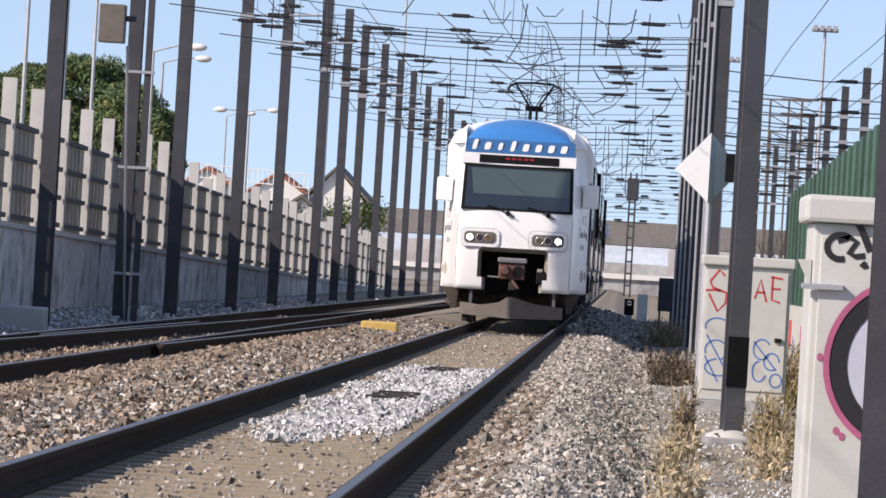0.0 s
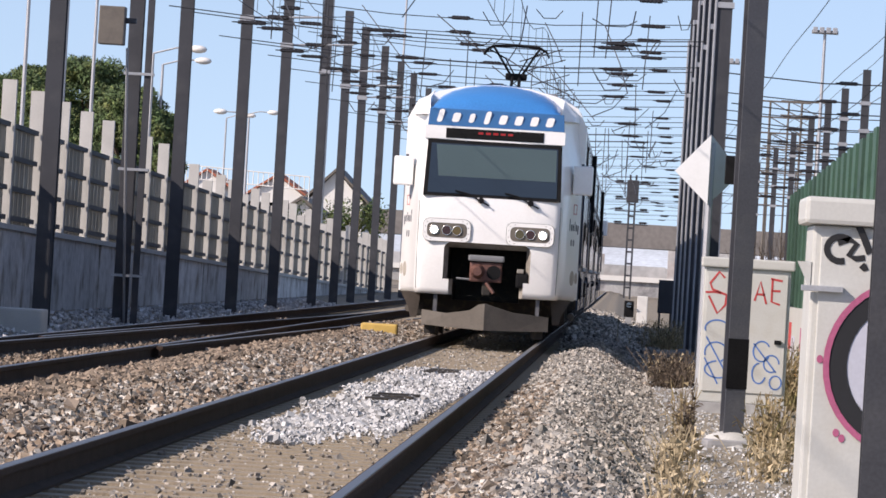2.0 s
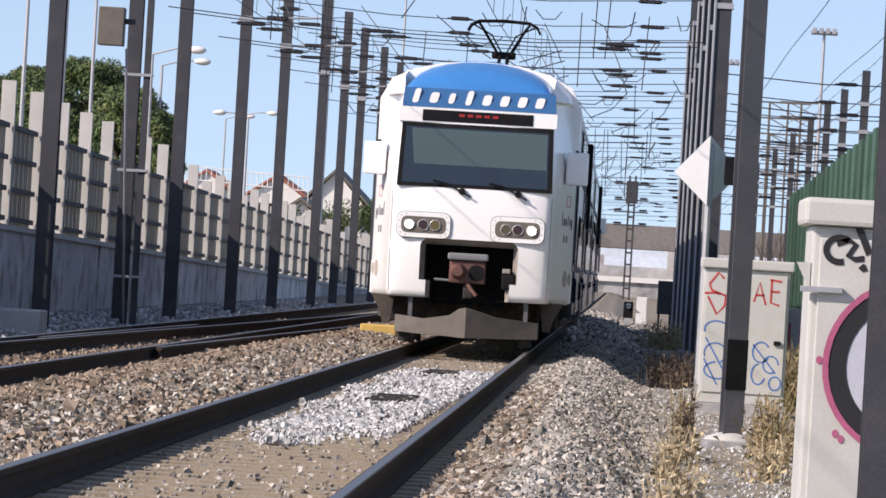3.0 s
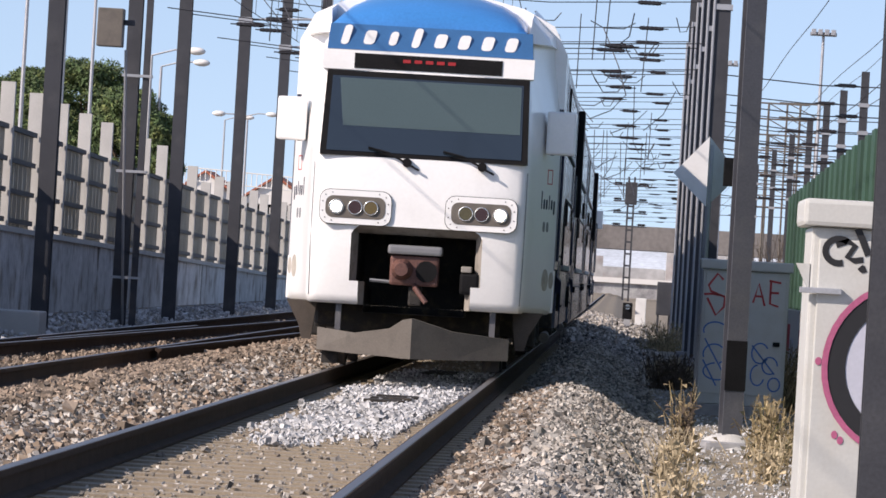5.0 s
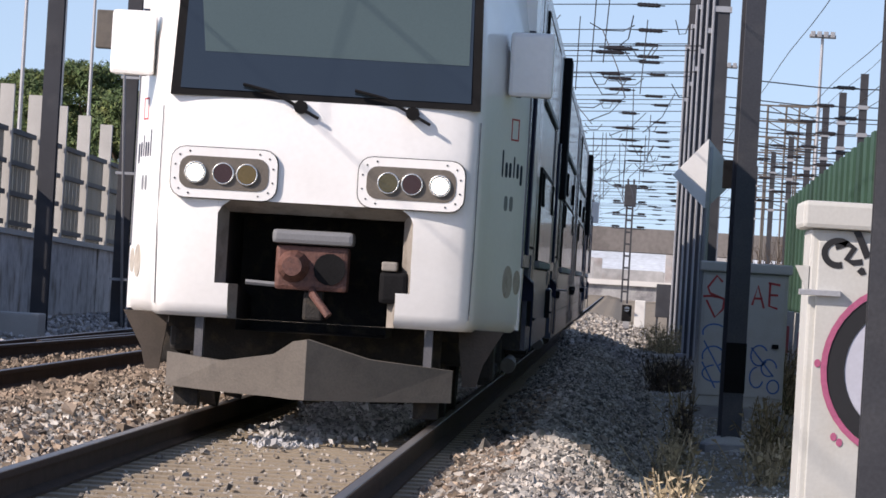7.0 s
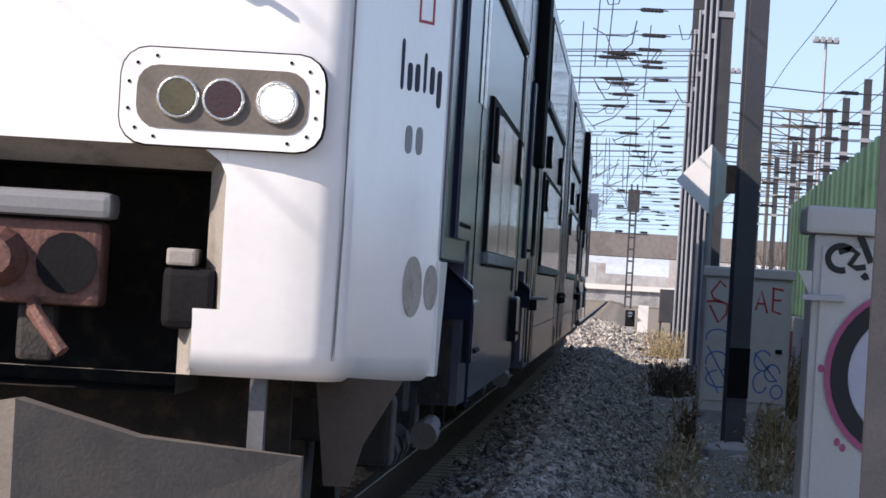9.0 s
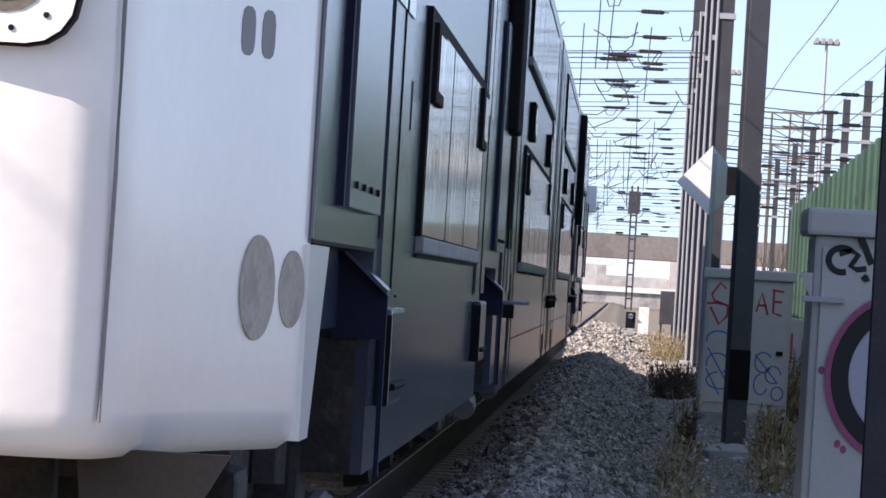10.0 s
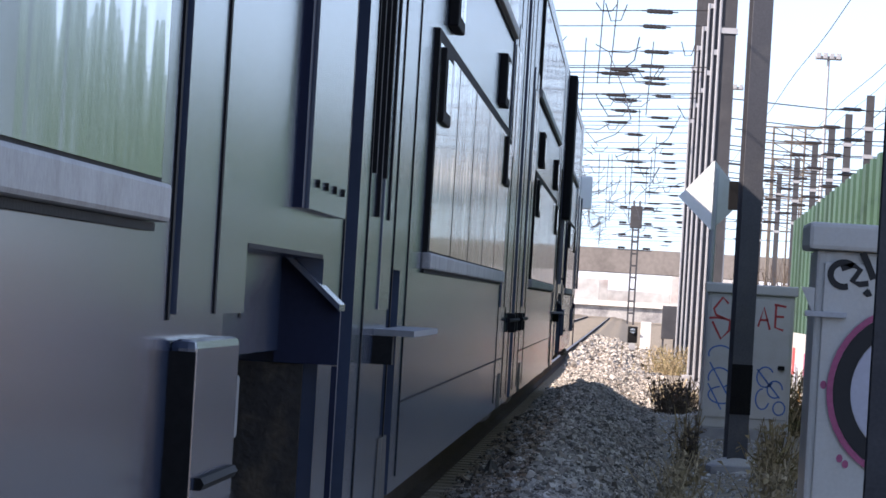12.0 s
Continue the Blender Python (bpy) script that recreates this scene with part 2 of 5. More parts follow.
def mesh_of(name, bm, mat, smooth=False):
    me = bpy.data.meshes.new(name)
    if smooth:
        for f in bm.faces:
            f.smooth = True
    bm.to_mesh(me)
    bm.free()
    me.materials.append(mat)
    return me


def part(name, bm, mat, parent, label="", smooth=False):
    ob = new(name, mesh_of(name, bm, mat, smooth))
    ob.parent = parent
    return tagged(ob, label)


def thing(name, label, category, group="", kind="", at=(0, 0, 0)):
    ob = new(name)
    ob.location = at
    return tagged(ob, label, category, group, kind)


def solid(name, bm, mat, label, category="", group="", kind="", smooth=False, at=(0, 0, 0)):
    ob = new(name, mesh_of(name, bm, mat, smooth))
    ob.location = at
    return tagged(ob, label, category, group, kind)


def share(name, me, parent, m):
    """One more piece on shared mesh data."""
    ob = new(name, me)
    ob.parent = parent
    ob.matrix_local = m
    return ob


# ---- ground and track ----
TRACK = -2.17      # the train's track, its middle
OTHER = -6.40      # the next track
GAUGE = 0.87       # half the distance between rail middles


def smooth_step(a, b, x):
    t = min(1, max(0, (x - a) / (b - a)))
    return t * t * (3 - 2 * t)


def ground_z(x, y):
    """The ballast bed's height, across and along the line."""
    far = smooth_step(92, 108, y)
    z = -0.40
    if x < -8.6:
        z = -0.40 + 0.22 * smooth_step(-8.6, -10.2, x)
    elif x < 0.9:
        # shoulder of the bed on the right
        bed = -0.20 + 0.15 * smooth_step(96, 125, y)
        heap = -0.07 * (1 - far) - 0.16 * far + 0.025 * math.sin(y * 0.7)
        if x < -1.12:
            z = bed - 0.05
        elif x < -0.45:
            z = bed + (heap - bed) * smooth_step(-1.12, -0.5, x)
        else:
            z = heap + (-0.42 - heap) * smooth_step(-0.45, 0.45, x)
    if -5.35 < x < -3.2:
        ridge = 1 - abs(x + 4.2) / 1.15
        z = -0.20 + 0.20 * max(0, ridge) ** 0.6
    elif -8.6 <= x <= -5.35:
        z = -0.20 - 0.1 * smooth_step(-7.6, -8.6, x)
    return z


def make_ground():
    xs = sorted(set([-600, -200, -80, -40, -25, -18, -14, -12] + [round(-11 + 0.15 * i, 3) for i in range(81)]
                    + [1.3, 1.7, 2.2, 3, 4, 6, 9, 14, 25, 50, 120, 600]))
    ys = [-200, -50, 0, 8, 14, 20] + [22 + 1.5 * i for i in range(60)] + [120, 130, 145, 165, 190, 230, 300, 400, 600, 1000, 2000, 4000]
    bm = bmesh.new()
    grid = [[bm.verts.new((x, y, ground_z(x, y))) for x in xs] for y in ys]
    for a, b in zip(grid, grid[1:]):
        for i in range(len(xs) - 1):
            bm.faces.new((a[i], a[i + 1], b[i + 1], b[i]))
    solid("ground", bm, M["ground"], "dry stony earth and dusty gravel beside the railway line", "ground", kind="structure", smooth=True)


def rail(name, x0, y0, x1, y1, parent, bend=0.0):
    """A rail with foot, web and head from one point to another, and its polished running face."""
    prof = [(-0.075, -0.172), (0.075, -0.172), (0.075, -0.155), (0.012, -0.135), (0.012, -0.045), (0.036, -0.036), (0.036, -0.002),
            (-0.036, -0.002), (-0.036, -0.036), (-0.012, -0.045), (-0.012, -0.135), (-0.075, -0.155)]
    steps = 2 if not bend else 16
    line = []
    for i in range(steps):
        t = i / (steps - 1)
        line.append((x0 + (x1 - x0) * (t if not bend else t ** bend), y0 + (y1 - y0) * t))
    r = part(name, loft([[(x + px, y, pz) for px, pz in prof] for x, y in line]), M["rail"], parent)
    part("running_face", loft([[(x + px, y, pz) for px, pz in ((-0.03, -0.004), (0.03, -0.004), (0.026, 0.002), (-0.026, 0.002))] for x, y in line]),
         M["railtop"], r, "worn bright steel running face")


def sleeper_mesh():
    return mesh_of("sleeper", prism([(-0.15, -0.36), (0.15, -0.36), (0.12, -0.172), (-0.12, -0.172)], "x", -1.3, 1.3), M["sleeper"])


def make_track(name, x, y0, y1, s0, s1):
    t = thing(name, "rusty steel rails on concrete sleepers in ballast", "railway track", kind="structure")
    for side in (-GAUGE, GAUGE):
        rail("rail", x + side, y0, x + side, y1, t)
    me = sleeper_mesh()
    for i in range(int((s1 - s0) / 0.6)):
        share("sleeper", me, t, Matrix.Translation((x, s0 + 0.6 * i, 0)))
    return t


make_ground()
make_track("main_track", TRACK, -12, 420, 20, 110)
side_track = make_track("side_track", OTHER, -12, 420, 36, 90)
turnout = thing("turnout", "rusty diverging rails of a turnout between two tracks", "railway track", kind="structure")
rail("rail", -7.12, 52, -4.0, 205, turnout)
rail("rail", -5.42, 62, -2.4, 212, turnout)
rail("check_rail", -7.05, 64, -6.75, 84, turnout)


def stones(name, count, x0, x1, y0, y1, size, mat, label, seed, keep=None, lift=0.0):
    """Loose broken stones, joined."""
    rng = np.random.default_rng(seed)
    base = np.array([(-1, -1, -1), (1, -1, -1), (1, 1, -1), (-1, 1, -1), (-1, -1, 1), (1, -1, 1), (1, 1, 1), (-1, 1, 1)], float) * 0.62
    quad = np.array([(3, 2, 1, 0), (4, 5, 6, 7), (0, 1, 5, 4), (1, 2, 6, 5), (2, 3, 7, 6), (3, 0, 4, 7)])
    x = rng.uniform(x0, x1, count)
    y = y0 + (y1 - y0) * rng.random(count) ** 1.25
    if keep is not None:
        ok = keep(x, y, rng)
        x, y = x[ok], y[ok]
    n = len(x)
    z = np.array([ground_z(a, b) for a, b in zip(x, y)]) + lift
    s = size * np.exp(rng.normal(0, 0.33, n))
    q = rng.normal(size=(n, 4))
    q /= np.linalg.norm(q, axis=1)[:, None]
    a, b, c, d = q.T
    rot = np.stack([np.stack([1 - 2 * (c * c + d * d), 2 * (b * c - a * d), 2 * (b * d + a * c)], 1),
                    np.stack([2 * (b * c + a * d), 1 - 2 * (b * b + d * d), 2 * (c * d - a * b)], 1),
                    np.stack([2 * (b * d - a * c), 2 * (c * d + a * b), 1 - 2 * (b * b + c * c)], 1)], 1)
    pts = base[None] * rng.uniform(0.72, 1.25, (n, 8, 1)) * np.array([1.1, 0.9, 0.7]) * s[:, None, None]
    pts += rng.normal(0, 0.13, pts.shape) * s[:, None, None]
    pts = np.einsum("nij,nkj->nki", rot, pts)
    pts[:, :, 0] += x[:, None]
    pts[:, :, 1] += y[:, None]
    pts[:, :, 2] += (z + s * 0.25 + rng.uniform(-0.3, 0.5, n) * s)[:, None]
    faces = (quad[None] + 8 * np.arange(n)[:, None, None]).reshape(-1)
    me = bpy.data.meshes.new(name)
    me.vertices.add(n * 8)
    me.vertices.foreach_set("co", pts.reshape(-1).astype(np.float32))
    me.loops.add(len(faces))
    me.loops.foreach_set("vertex_index", faces.astype(np.int32))
    me.polygons.add(n * 6)
    me.polygons.foreach_set("loop_start", np.arange(0, n * 24, 4, dtype=np.int32))
    me.update(calc_edges=True)
    me.shade_flat()
    me.materials.append(mat)
    return tagged(new(name, me), label, "ballast", kind="stuff")


stones("ballast_heap", 78000, -1.08, 0.46, 25, 108, 0.0165, M["stone"], "heaped grey broken ballast stones along the rail", 1)
stones("rusty_ballast", 15000, -1.12, -0.60, 25, 60, 0.017, M["brownstone"], "rust-stained ballast stones close to the rail", 2)
stones("ballast_between_tracks", 62000, -5.4, -3.14, 27, 108, 0.0195, M["brownstone"], "brownish ballast stones between two tracks", 3)
stones("ballast_edge", 17000, -4.1, -3.16, 27, 105, 0.019, M["stone"], "grey ballast stones beside the rail", 4)
stones("fresh_ballast", 26000, -2.80, -1.50, 36.5, 66, 0.0175, M["freshstone"], "clean pale fresh ballast between the rails", 5,
       keep=lambda x, y, r: (np.sin(y * 1.1) * 0.25 + np.sin(x * 3) * 0.2 + r.random(len(x)) * 0.8 > 0.15) & (x < -1.5 - 0.008 * (60 - y))
       & (y > 39 + 2.0 * np.sin(x * 6.0) + r.normal(0, 1.2, len(x))) & (x > -2.62 + 0.09 * np.sin(y * 0.9) + r.normal(0, 0.07, len(x))), lift=0.085)
stones("thin_ballast", 4000, -2.86, -1.44, 24, 105, 0.013, M["stone"], "scattered stones and dust between the rails", 6, lift=0.07)
stones("side_track_ballast", 7000, -7.15, -5.65, 42, 110, 0.022, M["brownstone"], "brown ballast between the rails of the next track", 10, lift=0.03)
stones("far_ballast", 6000, -1.2, 0.9, 100, 190, 0.035, M["stone"], "pale ballast shoulder farther down the line", 7, lift=0.0)
stones("wall_ballast", 9000, -10.4, -7.4, 58, 170, 0.035, M["freshstone"], "loose pale ballast stones by the foot of the wall", 8, lift=0.03)
stones("verge_gravel", 3500, 0.5, 1.7, 30, 80, 0.013, M["freshstone"], "pale stone chippings on the dusty verge", 9)


# ---- the train ----
HALF = 1.458       # half its width
INSET = 0.096      # how far the side is set in over the bogies


def car_section(half, z0, z1, inset=0.0, shoulder=3.55):
    """A body outline, widest at the sides, turned in to the roof; over the bogies set in below the overhang."""
    low = half - inset
    pts = [(-low, z0), (-low, 1.184), (-half, 1.186), (-half, shoulder)]
    for k in range(1, 8):
        a = math.pi * k / 8
        pts.append((-half * math.cos(a) * (0.97 if k in (1, 7) else 0.94), shoulder + (z1 - shoulder) * math.sin(a) ** 0.75))
    return pts + [(half, shoulder), (half, 1.186), (low, 1.184), (low, z0)]


def body_shell(y0, y1, low, high, opens):
    """The long body side: low skirts between the bogies, cut up over them."""
    cuts = sorted({y0, y1, *[v for o in opens for v in o]})
    rings = []
    for a, b in zip(cuts, cuts[1:]):
        raised = any(o[0] <= a and b <= o[1] for o in opens)
        sec = car_section(HALF, high if raised else low, 4.15, INSET if raised else 0.0)
        rings += [[(x, y, z) for x, z in sec] for y in (a, b)]
    bm = loft(rings)
    bmesh.ops.remove_doubles(bm, verts=bm.verts[:], dist=0.0005)
    bmesh.ops.recalc_face_normals(bm, faces=bm.faces[:])
    return bm


def bogie(parent, y):
    part("bogie_frame", box(-1.15, 1.15, y - 1.7, y + 1.7, 0.42, 0.78, 0.04), M["under"], parent)
    for dy in (-1.25, 1.25):
        for side in (-1, 1):
            bm = bmesh.new()
            ring = [(side * 0.80, y + dy + 0.45 * math.cos(a), 0.45 + 0.45 * math.sin(a)) for a in [6.2832 * k / 24 for k in range(24)]]
            hub = [(side * 0.93, p[1] + (y + dy - p[1]) * 0.06, p[2] + (0.45 - p[2]) * 0.06) for p in ring]
            fs = [bm.verts.new(p) for p in ring]
            hs = [bm.verts.new(p) for p in hub]
            for i in range(24):
                bm.faces.new((fs[i], fs[(i + 1) % 24], hs[(i + 1) % 24], hs[i]))
            bm.faces.new(fs)
            bm.faces.new(hs)
            bmesh.ops.recalc_face_normals(bm, faces=bm.faces[:])
            part("wheel", bm, M["under"], parent, "dark steel wheel")
            part("axle_box", box(side * 1.16 - 0.12, side * 1.16 + 0.12, y + dy - 0.2, y + dy + 0.2, 0.32, 0.62, 0.03), M["under"], parent)
            part("spring", tube([(side * 1.16, y + dy * 0.72, 0.5), (side * 1.16, y + dy * 0.72, 0.9)], 0.09, 8), M["under"], parent)
    for side in (-1, 1):
        part("damper", tube([(side * 1.36, y - 0.1, 0.42), (side * 1.36, y + 0.32, 0.43)], 0.06, 12), M["plough"], parent, "grey steel damper cylinder")
        part("damper_rod", tube([(side * 1.36, y + 0.32, 0.43), (side * 1.36, y + 0.8, 0.45)], 0.045, 10), M["plough"], parent)
    for dy in (-0.5, 0.1, 0.6):
        part("bogie_cylinder", tube([(1.18, y + dy, 0.35), (1.18, y + dy + 0.35, 0.36)], 0.09, 10), M["under"], parent)


def window_band(parent, side, y0, y1, z0, z1, panes, label="long tinted window band"):
    """A window proud of the body: dark frame, sill and panes between posts."""
    x = side * HALF
    s = side
    w = part("window", prism([(y0, z0), (y1, z0), (y1, z1), (y0, z1)], "x", x - s * 0.03, x + s * 0.020), M["black"], parent, label)
    step = (y1 - y0) / panes
    for i in range(panes):
        a, b = y0 + step * i + 0.05, y0 + step * (i + 1) - 0.05
        part("pane", prism([(a, z0 + 0.055), (b, z0 + 0.055), (b, z1 - 0.05), (a, z1 - 0.05)], "x", x + s * 0.0205, x + s * 0.024), M["sideglass"], w, "tinted reflecting glass")
    part("sill", box(min(x, x + s * 0.035), max(x, x + s * 0.035), y0 - 0.02, y1 + 0.02, z0 - 0.012, z0 + 0.048, 0.008), M["sill"], w, "worn grey metal sill")
    # black strip drawn in for the shade under the sill
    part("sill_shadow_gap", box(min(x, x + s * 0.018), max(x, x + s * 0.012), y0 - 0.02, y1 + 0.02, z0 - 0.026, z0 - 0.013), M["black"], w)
    return w


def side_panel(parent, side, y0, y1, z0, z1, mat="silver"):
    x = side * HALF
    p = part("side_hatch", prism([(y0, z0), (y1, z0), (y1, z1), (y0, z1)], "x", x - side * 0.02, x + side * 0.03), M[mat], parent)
    part("hatch_edge", box(min(x, x + side * 0.05), max(x, x + side * 0.05) - (0.03 if side > 0 else 0), y0 - 0.09, y0 - 0.003, z0, z1), M["navy"], p, "dark blue edging strip")
    for k in range(4):
        y = y0 + (y1 - y0) * (0.15 + 0.23 * k)
        part("bolt", tube([(x + side * 0.025, y, z0 + 0.06), (x + side * 0.038, y, z0 + 0.06)], 0.011, 6), M["black"], p)
    return p


def fin(parent, side, y):
    """The dark blue end wall of a bogie recess, its top edge slanted down outwards, with a pale flange."""
    a, b = side * (HALF - INSET - 0.01), side * (HALF + 0.050)
    f = part("bogie_fairing", prism([(a, 0.93), (b, 0.93), (b, 1.06), (a, 1.20)], "y", y - 0.05, y - 0.003), M["navy"], parent, "dark blue slanted fairing")
    part("fairing_flange", prism([(a, 1.202), (b, 1.062), (b, 1.078), (a, 1.218)], "y", y - 0.10, y + 0.15), M["silver"], f, "pale slanted flange")
    part("fairing_edge", box(min(b, b - side * 0.014), max(b, b - side * 0.014), y - 0.05, y - 0.003, 0.53, 0.928), M["navy"], f, "upright edge strip")
    # added dark plate: stands for the shade in the open bogie space
    part("recess_wall", box(min(side * 0.7, side * (HALF - 0.035)), max(side * 0.7, side * (HALF - 0.035)), y - 0.03, y - 0.004, 0.535, 0.928), M["under"], f, "dark plate added for the shade inside the bogie opening")
    part("recess_panel", box(min(side * 1.25, side * 1.30), max(side * 1.25, side * 1.30), y - 0.75, y - 0.40, 0.75, 0.90, 0.01), M["grey"], f, "pale equipment cover in the recess")
    part("recess_bar", box(min(side * 1.25, side * 1.30), max(side * 1.25, side * 1.30), y - 1.5, y - 1.45, 0.70, 0.90), M["grey"], f)


def step_box(parent, side, y0, y1):
    x = side * HALF
    s = part("step_box", box(min(x, x + side * 0.045), max(x, x + side * 0.045), y0, y1, 0.72, 1.02, 0.015), M["silver"], parent, "dark grey painted step box")
    part("step_end", box(min(x, x + side * 0.044), max(x, x + side * 0.044), y0 - 0.012, y0 - 0.001, 0.725, 1.0), M["black"], s, "black end plate")
    part("step_handle", tube([(x + side * 0.05, y0 + 0.1, 0.78), (x + side * 0.05, y1 - 0.1, 0.78)], 0.012, 6), M["black"], s)


def seam(parent, side, y, z0, z1):
    x = side * HALF
    part("panel_joint", box(min(x, x + side * 0.004), max(x, x + side * 0.004), y - 0.02, y + 0.02, z0, z1), M["black"], parent)


def door(parent, side, y0, y1):
    x = side * HALF
    d = part("door", prism([(y0, 1.06), (y1, 1.06), (y1, 2.75), (y0, 2.75)], "x", x - side * 0.02, x + side * 0.012), M["silver"], parent, "double-leaf sliding door")
    mid = (y0 + y1) / 2
    for a, b in ((y0 + 0.12, mid - 0.08), (mid + 0.08, y1 - 0.12)):
        part("door_glass", prism([(a, 1.95), (b, 1.95), (b, 2.6), (a, 2.6)], "x", x + side * 0.0125, x + side * 0.018), M["sideglass"], d)
    part("door_joint", box(min(x, x + side * 0.016), max(x, x + side * 0.016), mid - 0.02, mid + 0.02, 1.06, 2.75), M["black"], d)


def hopper(parent, side, y, z0, z1):
    """A small opening light in a window: a dark frame round its own pane."""
    x = side * HALF
    h = part("hopper_vent", box(min(x, x + side * 0.042), max(x, x + side * 0.042), y, y + 0.75, z0, z1, 0.008), M["black"], parent, "dark hopper vent frame")
    part("pane", box(min(x + side * 0.0425, x + side * 0.046), max(x + side * 0.0425, x + side * 0.046), y + 0.09, y + 0.66, z0 + 0.04, z1 - 0.04), M["sideglass"], h)


def side_fittings(car, side, end_car, length):
    if end_car:
        side_panel(car, side, 2.66, 4.36, 1.29, 2.55)
        fin(car, side, 4.74)
        step_box(car, side, 5.22, 6.15)
        door(car, side, 5.0, 6.35)
        window_band(car, side, 7.62, 14.55, 1.215, 2.07, 3)
        window_band(car, side, 7.0, 15.0, 2.62, 3.38, 4)
        door(car, side, 15.05, 16.55)
        step_box(car, side, 15.1, 16.05)
        side_panel(car, side, 18.1, 19.6, 1.29, 2.55)
        fin(car, side, 19.3)
        for y in (4.95, 6.35, 15.0, 16.58, 20.1):
            seam(car, side, y, 1.23 if y < 5 else 1.05, 3.4)
        for y0, y1 in ((1.66, 4.70), (16.7, 19.2)):
            part("panel_joint", box(min(side * HALF, side * (HALF + 0.003)), max(side * HALF, side * (HALF + 0.003)), y0, y1, 1.186, 1.196), M["black"], car)
        part("lower_cheek", prism([(1.58, 0.72), (1.90, 0.72), (2.38, 1.182), (1.58, 1.182)], "x", side * (HALF - 0.08), side * (HALF + 0.002)), M["white"], car, "white lower cheek behind the cab front")
        part("cheek_edge", prism([(1.905, 0.72), (1.96, 0.72), (2.44, 1.182), (2.385, 1.182)], "x", side * (HALF - 0.08), side * (HALF - 0.002)), M["grey"], car)
        x = side * HALF
        for y in (7.75, 13.75):
            hopper(car, side, y, 1.74, 2.02)
        part("edge_cowl", box(min(x, x + side * 0.09), max(x, x + side * 0.09), 19.0, 20.15, 1.98, 3.5, 0.02), M["black"], car, "dark end cowl")
        part("door_slot", box(min(x, x + side * 0.012), max(x, x + side * 0.012), 6.43, 6.52, 1.60, 1.76, 0.004), M["black"], car)
    else:
        x = side * HALF
        for k in range(4):
            part("vent_slat", box(min(x, x + side * 0.012), max(x, x + side * 0.012), 0.9 + 0.32 * k, 0.97 + 0.32 * k, 1.45 - 0.12 * (k % 2), 2.45), M["black"], car)
        part("recessed_strip", box(min(x, x + side * 0.006), max(x, x + side * 0.006), 1.62, 2.28, 1.06, 2.5, 0.002), M["silver"], car)
        window_band(car, side, 4.8, 16.1, 1.215, 2.07, 5)
        window_band(car, side, 4.6, 16.3, 2.62, 3.38, 6)
        door(car, side, 16.6, 18.1)
        fs = part("folding_step", box(min(x, x + side * 0.12), max(x, x + side * 0.12), 1.55, 3.5, 0.985, 1.003), M["grey"], car, "grey metal step board")
        part("step_bracket", box(min(x, x + side * 0.06), max(x, x + side * 0.06), 1.5, 1.62, 0.90, 0.984), M["black"], fs)
        for y, z in ((5.0, 1.74), (15.0, 1.74), (6.0, 2.14), (13.8, 2.14)):
            hopper(car, side, y, z, z + 0.27)
        part("grab_rail", tube([(x + side * 0.03, 18.0, 0.98), (x + side * 0.05, 18.3, 0.98), (x + side * 0.05, 20.0, 0.98)], 0.012, 6), M["black"], car)
        for y in (19.0, 19.7):
            part("uncoupling_handle", box(min(x, x + side * 0.05), max(x, x + side * 0.05), y, y + 0.12, 0.9, 1.02, 0.01), M["black"], car)
        for y in (0.8, 2.5, 3.6, 16.5, 18.3, 19.6):
            seam(car, side, y, 0.50, 3.4)
        part("panel_joint", box(min(x, x + side * 0.003), max(x, x + side * 0.003), 3.6, 18.3, 0.745, 0.752), M["black"], car)
        # flat dark patches stand for the dark openings of notches
        for y in (2.1, 17.2):
            part("jacking_pocket", prism([(y, 0.455), (y + 0.7, 0.455), (y + 0.62, 0.66), (y + 0.1, 0.66)], "x", x - side * 0.03, x + side * 0.004), M["under"], car, "dark flat patch drawn for a notch in the skirt")


def car_end(car, y):
    part("gangway", box(-1.0, 1.0, y, y + 0.30, 0.9, 3.6, 0.05), M["black"], car, "black rubber gangway bellows")


CHEEK = ((0.5, 1.205), (0.85, 1.27), (1.2, 1.36), (1.5, 1.435), (1.62, 1.456))


def cheek_shape(car, side, y, z, w, h, r, mat, name, label):
    """A thin painted shape that follows the cab's curved cheek."""
    def at(q):
        for (a, xa), (b, xb) in zip(CHEEK, CHEEK[1:]):
            if q <= b or b == 1.62:
                return xa + (xb - xa) * (q - a) / (b - a)
    pts = [(y + p[0], z + p[1]) for p in rounded(w, h, min(r, w / 2.05, h / 2.05), 2)]
    lean = 0.010
    part(name, loft([[(side * (at(q) - 0.012), q + lean, v) for q, v in pts], [(side * (at(q) + 0.004), q + lean, v) for q, v in pts]]), M[mat], car, label)


